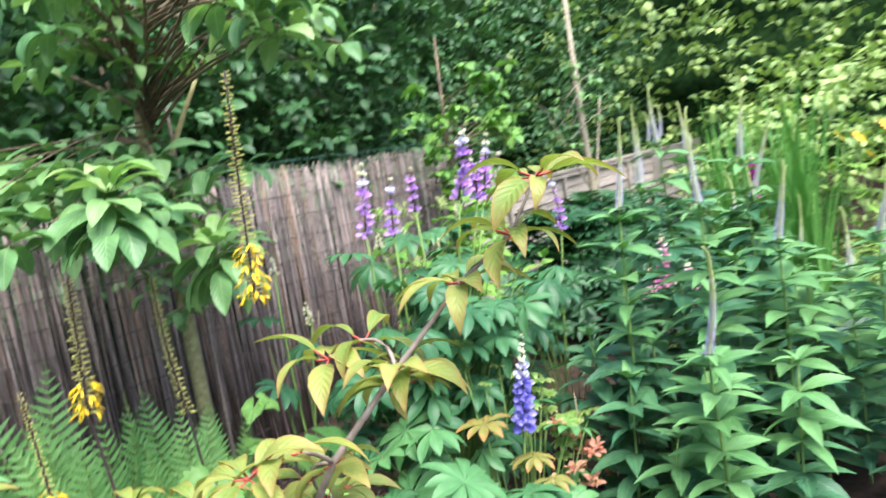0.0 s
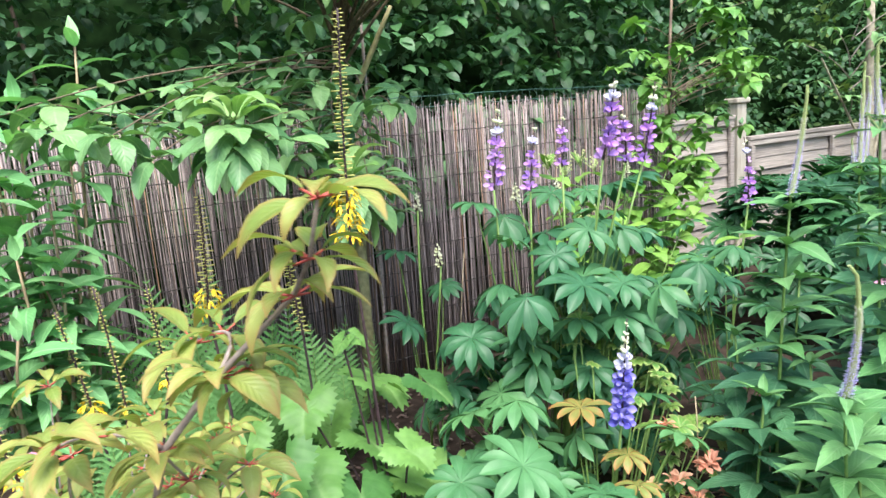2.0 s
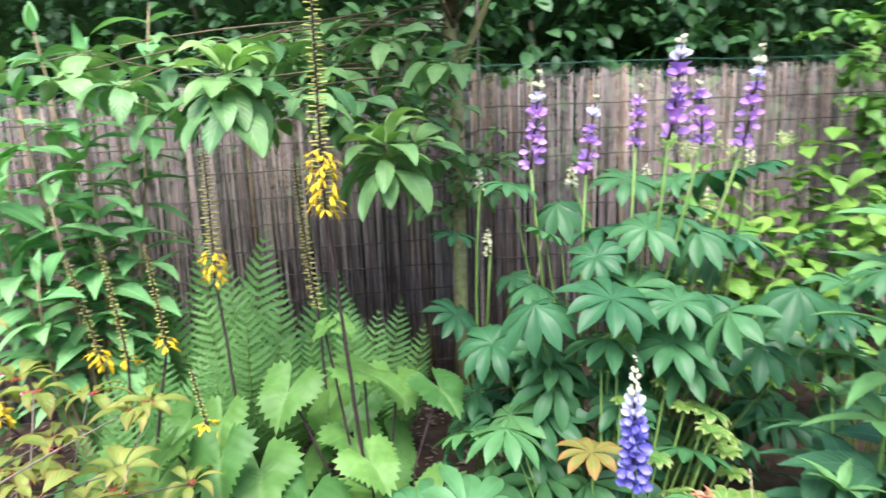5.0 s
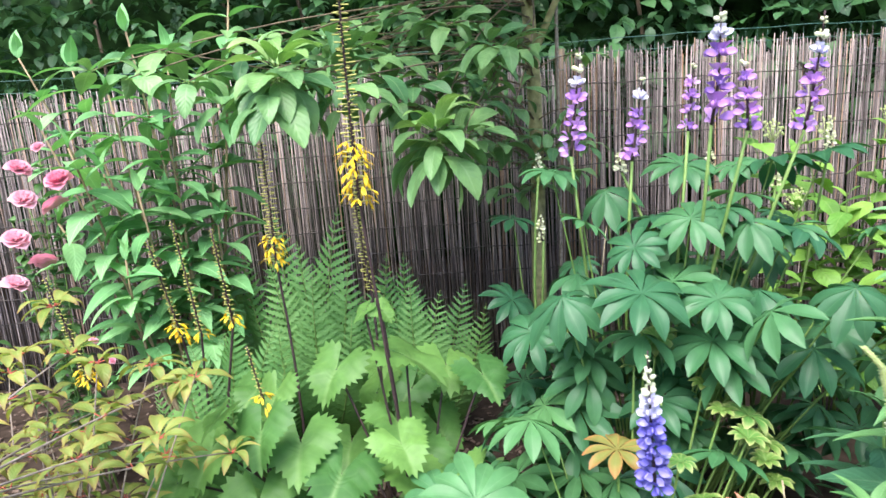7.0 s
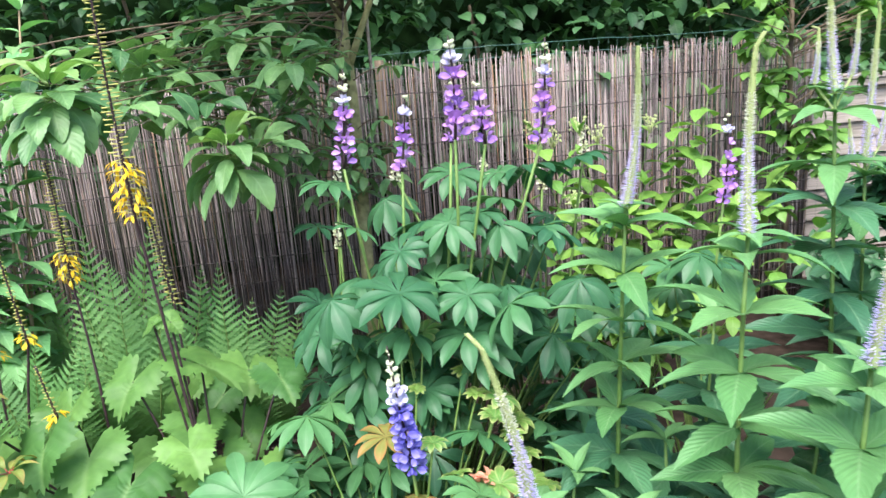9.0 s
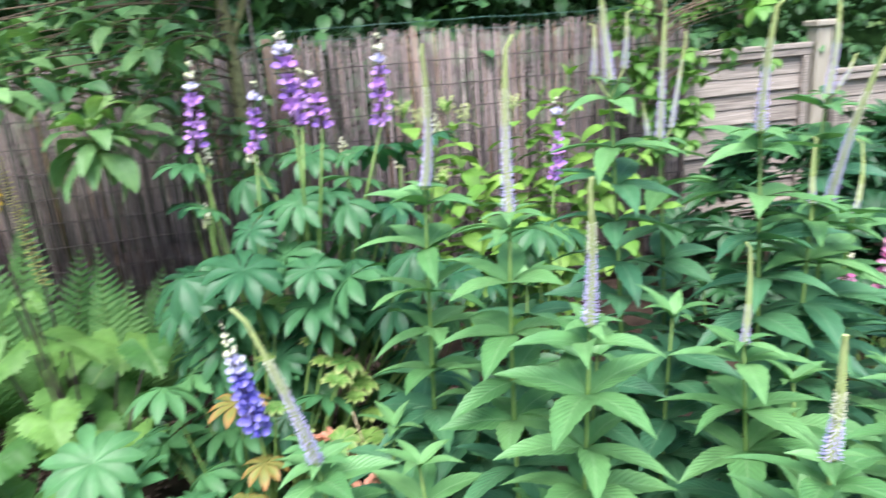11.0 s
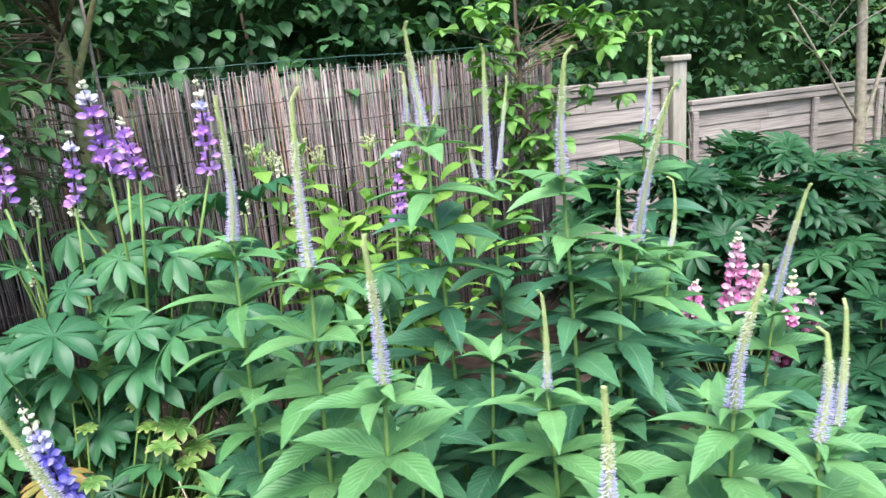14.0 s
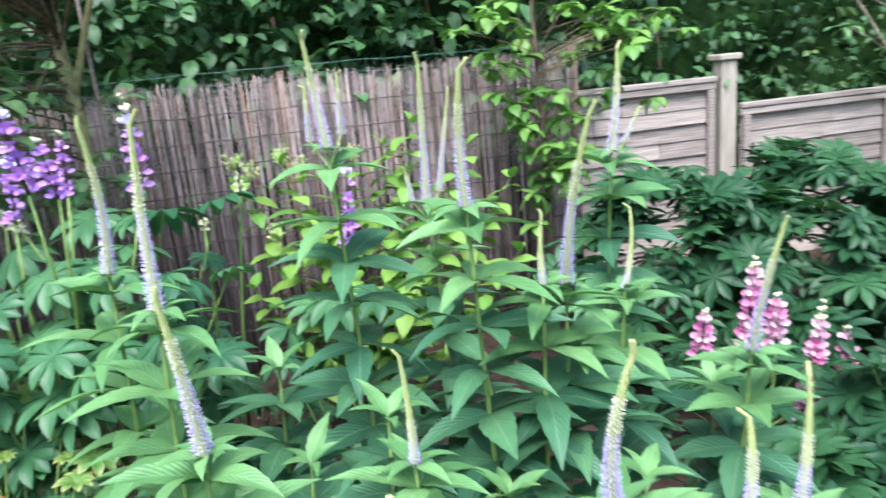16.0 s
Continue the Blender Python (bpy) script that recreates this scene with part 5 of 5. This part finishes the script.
stemmed_shrub("buddleia", (0.13, 2.25), [(0.345, 2.5, 1.56), (0.06, 2.3, 1.45), (0.127, 2.25, 1.13), (-0.043, 2.2, 1.0), (0.158, 2.2, 0.88), (0.165, 2.35, 1.38), (0.2, 2.2, 0.68), (-0.15, 2.3, 1.35), (-0.2, 2.15, 0.85), (0.0, 2.1, 0.72), (-0.3, 2.3, 1.15), (0.12, 2.1, 0.95), (-0.4, 2.4, 1.4), (0.28, 2.4, 1.2), (-0.1, 2.2, 0.6), (0.22, 2.15, 1.1), (0.05, 2.15, 1.25), (0.3, 2.25, 0.8), (-0.05, 2.05, 1.1), (0.1, 2.0, 0.75)],
              BUD, M_TAN, 0.075, 1.5, "buddleia with tan stems and long grey-green paired leaves", r=0.009, low=0.5, el=(-0.35, 0.3))
for x, y, z in ((2.08, 2.4, 1.03), (2.25, 2.4, 1.03), (2.14, 2.36, 1.0), (2.5, 2.38, 1.02), (2.31, 2.38, 1.0), (2.2, 2.3, 0.78)):
    g = Geo()
    for k in range(26):
        c = Vector((R(-.03, .03), R(-.03, .03), R(-.02, .03)))
        g.tube([(0, 0, -0.04), c * 0.9], 0.0006, sides=3)
        g.tube([c - Vector((0, 0, 0.004)), c, c + Vector((0, 0, 0.004))], [0.0015, 0.0042, 0.0018], sides=5)
    part("flower_head", g.mesh("flower_head", M_BUDS), sh, Matrix.Translation(Vector((x, y, z)) - Vector((2.45, 2.5, GZ))), "creamy green bud cluster")
rs = stemmed_shrub("rose_bush", (-0.19, 2.15), [(-0.207, 2.2, 0.97), (-0.333, 2.2, 0.91), (-0.31, 2.2, 0.69), (-0.385, 2.2, 0.78), (-0.252, 2.2, 1.09), (-0.42, 2.2, 0.62), (-0.167, 2.1, 0.45), (-0.4, 2.2, 0.85), (-0.05, 2.05, 0.40), (-0.45, 2.0, 0.6)], ROSEL, M_STEM, 0.06, 1.1, "small rose bush with pink double blooms", r=0.004, per=3)
for x, y, z, s in ((-0.207, 2.2, 0.985, 1.45), (-0.333, 2.2, 0.925, 1.4), (-0.232, 2.2, 0.90, 1.4), (-0.385, 2.2, 0.79, 1.5), (-0.31, 2.2, 0.705, 1.45), (-0.42, 2.2, 0.63, 1.5), (-0.33, 2.2, 1.03, 1.3), (-0.252, 2.2, 1.10, 0.7), (-0.13, 2.1, 0.46, 0.5), (-0.05, 2.05, 0.41, 0.4)):
    g = Geo()
    for k in range(26):
        q = k / 26
        lv, lf, lu = leaf_geo(0.030 * (0.6 + 0.5 * q), 0.034, seg=5, peak=0.6, arch=1.3 - 1.0 * q, droop=-0.5 + 1.1 * q, fold=0.3, blunt=0.6)
        g.add(lv, lf, lu, m=placed((0, 0, 0), k * 2.4, 0.0, 0.0))
    part("bloom", g.mesh("bloom", M_ROSEP), rs, placed(Vector((x + 0.155, y - 0.22, z + 0.1 * (1.2 - z))) - Vector((-0.19, 2.15, GZ)), R(0, 6), 0.5, 0, s), "pink double rose bloom")

# salmon-coloured azalea-like flowers low between the lupins
rnd.seed(55)
az = stemmed_shrub("salmon_flowered_perennial", (1.74, 1.33), [(1.78, 1.3, 0.25), (1.63, 1.28, 0.16), (1.85, 1.3, 0.17), (1.714, 1.32, 0.31), (1.8, 1.22, 0.2)], LUP_Y, M_STEM, 0.1, 0.6, "low perennial with salmon-orange flower heads", "flower", per=1)
for x, y, z in ((1.78, 1.3, 0.26), (1.63, 1.28, 0.17), (1.85, 1.3, 0.18), (1.714, 1.32, 0.32), (1.8, 1.24, 0.22), (1.68, 1.24, 0.2), (1.74, 1.22, 0.14), (1.86, 1.22, 0.12), (1.6, 1.2, 0.1)):
    g = Geo()
    for k in range(16):
        lv, lf, lu = leaf_geo(0.036, 0.017, seg=5, peak=0.62, arch=0.9, droop=0.8, fold=0.35)
        g.add(lv, lf, lu, m=placed((R(-.012, .012), R(-.012, .012), R(-.01, .015)), k * 2.4, R(-0.4, 0.5), R(-.4, .4)))
    part("flower_head", g.mesh("flower_head", M_SALMON), az, placed(Vector((x, y, z)) - Vector((1.74, 1.33, GZ)), R(0, 6), 0.2, 0, R(1.0, 1.35)), "salmon-orange flower head")

# blade-leaved clump and the small bare-stemmed tree near the wooden fence
rnd.seed(56)
BL = [Geo().add(*leaf_geo(1.35, 0.022, seg=10, peak=0.35, arch=1.5, droop=d, fold=0.4)).mesh("blade", M_BLADE) for d in (0.25, 0.4, 0.12)]
for x, y, h in ((5.00, 1.84, 1.09), (4.90, 1.41, 1.14)):
    cr = thing("upright_green_clump", (x, y, GZ), "tall clump of upright bright green narrow stems", "plant", group="upright clumps")
    for i in range(110):
        part("blade", rnd.choice(BL), cr, placed((R(-.17, .17), R(-.15, .15), 0), R(0, 6.28), R(-0.1, 0.08), R(-.1, .1), h * R(0.6, 1.06)))
M_GOLD = petal_mat("golden_petal", [(0, (0.75, 0.38, 0.03)), (0.6, (0.80, 0.55, 0.05)), (1, (0.85, 0.66, 0.12))])
yd = thing("yellow_flowering_plant", (4.90, 1.04, GZ), "tall leafy plant with golden-yellow daisy flowers", "plant")
for dx, dy, z in ((0, 0, 0.95), (0.06, -0.05, 0.95 - 0.13), (-0.03, 0.1, 0.95 + 0.02), (0.03, -0.14, 0.95 + 0.05)):
    st = bent((dx * 0.4, dy * 0.4, 0), (dx, dy, z - GZ), 6, 0, 0.03)
    part("stem", Geo().tube(st, 0.004, sides=6).mesh("stem", M_STEM), yd)
    for k in range(2, 6):
        for j in range(2):
            part("leaf", rnd.choice(SHRUB), yd, placed(st[k], R(0, 6.28), R(-0.3, 0.4), 0, 1.5))
    g = Geo()
    for k in range(12):
        lv, lf, lu = leaf_geo(0.045, 0.016, seg=4, peak=0.6, arch=0.2, droop=0.5, fold=0.2, blunt=0.6)
        ca, sa = math.cos(k * 0.5236), math.sin(k * 0.5236)
        g.add([(ca * p[0] - sa * p[1], sa * p[0] + ca * p[1], p[2]) for p in lv], lf, lu)
    part("flower_head", g.mesh("flower_head", M_GOLD), yd, placed(st[-1], math.pi + R(-.5, .5), -0.9, 0, 1.2), "golden-yellow flower head")
st = thing("small_tree", (6.33, 3.75, GZ), "small tree with slim grey bare stems and sparse leaves", "tree")
foot = Vector((6.33, 3.75, GZ))
V = lambda *p: Vector(p) - foot
part("trunk", Geo().tube([V(6.33, 3.75, GZ), V(6.32, 3.75, 0.4), V(6.3, 3.75, 0.9), V(6.26, 3.75, 1.5), V(6.25, 3.75, 2.6)], [0.042, 0.039, 0.036, 0.033, 0.02], sides=9).mesh("trunk", M_ASH), st)
branch(st, V(6.3, 3.75, 0.62), V(5.62, 3.72, 1.47), 0.012, 0.007, M_ASH)
branch(st, V(6.32, 3.75, 0.5), V(6.6, 3.7, 1.6), 0.018, 0.01, M_ASH)
for x, y, z in ((5.55, 3.7, 1.30), (5.85, 3.65, 1.15), (5.3, 3.7, 1.6), (6.7, 3.6, 1.5), (6.3, 3.6, 1.75), (6.1, 3.5, 1.6), (5.7, 3.7, 1.7), (6.6, 3.6, 1.9), (5.95, 3.6, 1.9)):
    pts = branch(st, V(6.0, 3.74, max(1.0, z - 0.3)), V(x, y, z), 0.005, 0.002, M_TWIG, 0.03, 0.03, "twig")
    tuft(st, pts[-1], 6, PLUM, (-0.6, 0.2), 0.85)
    tuft(st, pts[5], 3, PLUM, (-0.6, 0.2), 0.8)

# dry straw-coloured stems
rnd.seed(57)
M_STRAW = plain_mat("dry_straw", (0.30, 0.22, 0.13), (0.52, 0.44, 0.3), scale=60)
for a, b in (((1.83, 1.36, GZ), (1.79, 1.28, 0.42)), ((1.52, 2.3, GZ), (1.60, 2.3, 0.72)), ((1.95, 1.2, GZ), (1.93, 1.15, 0.35))):
    alone("dry_stem", Geo().tube(bent((0, 0, 0), Vector(b) - Vector(a), 6, 0, 0.02), [0.003, 0.0028, 0.0026, 0.0024, 0.0022, 0.002, 0.0016], sides=6).mesh("dry_stem", M_STRAW), "thin dry straw-coloured dead flower stem", "stem", group="dead stems", loc=a)
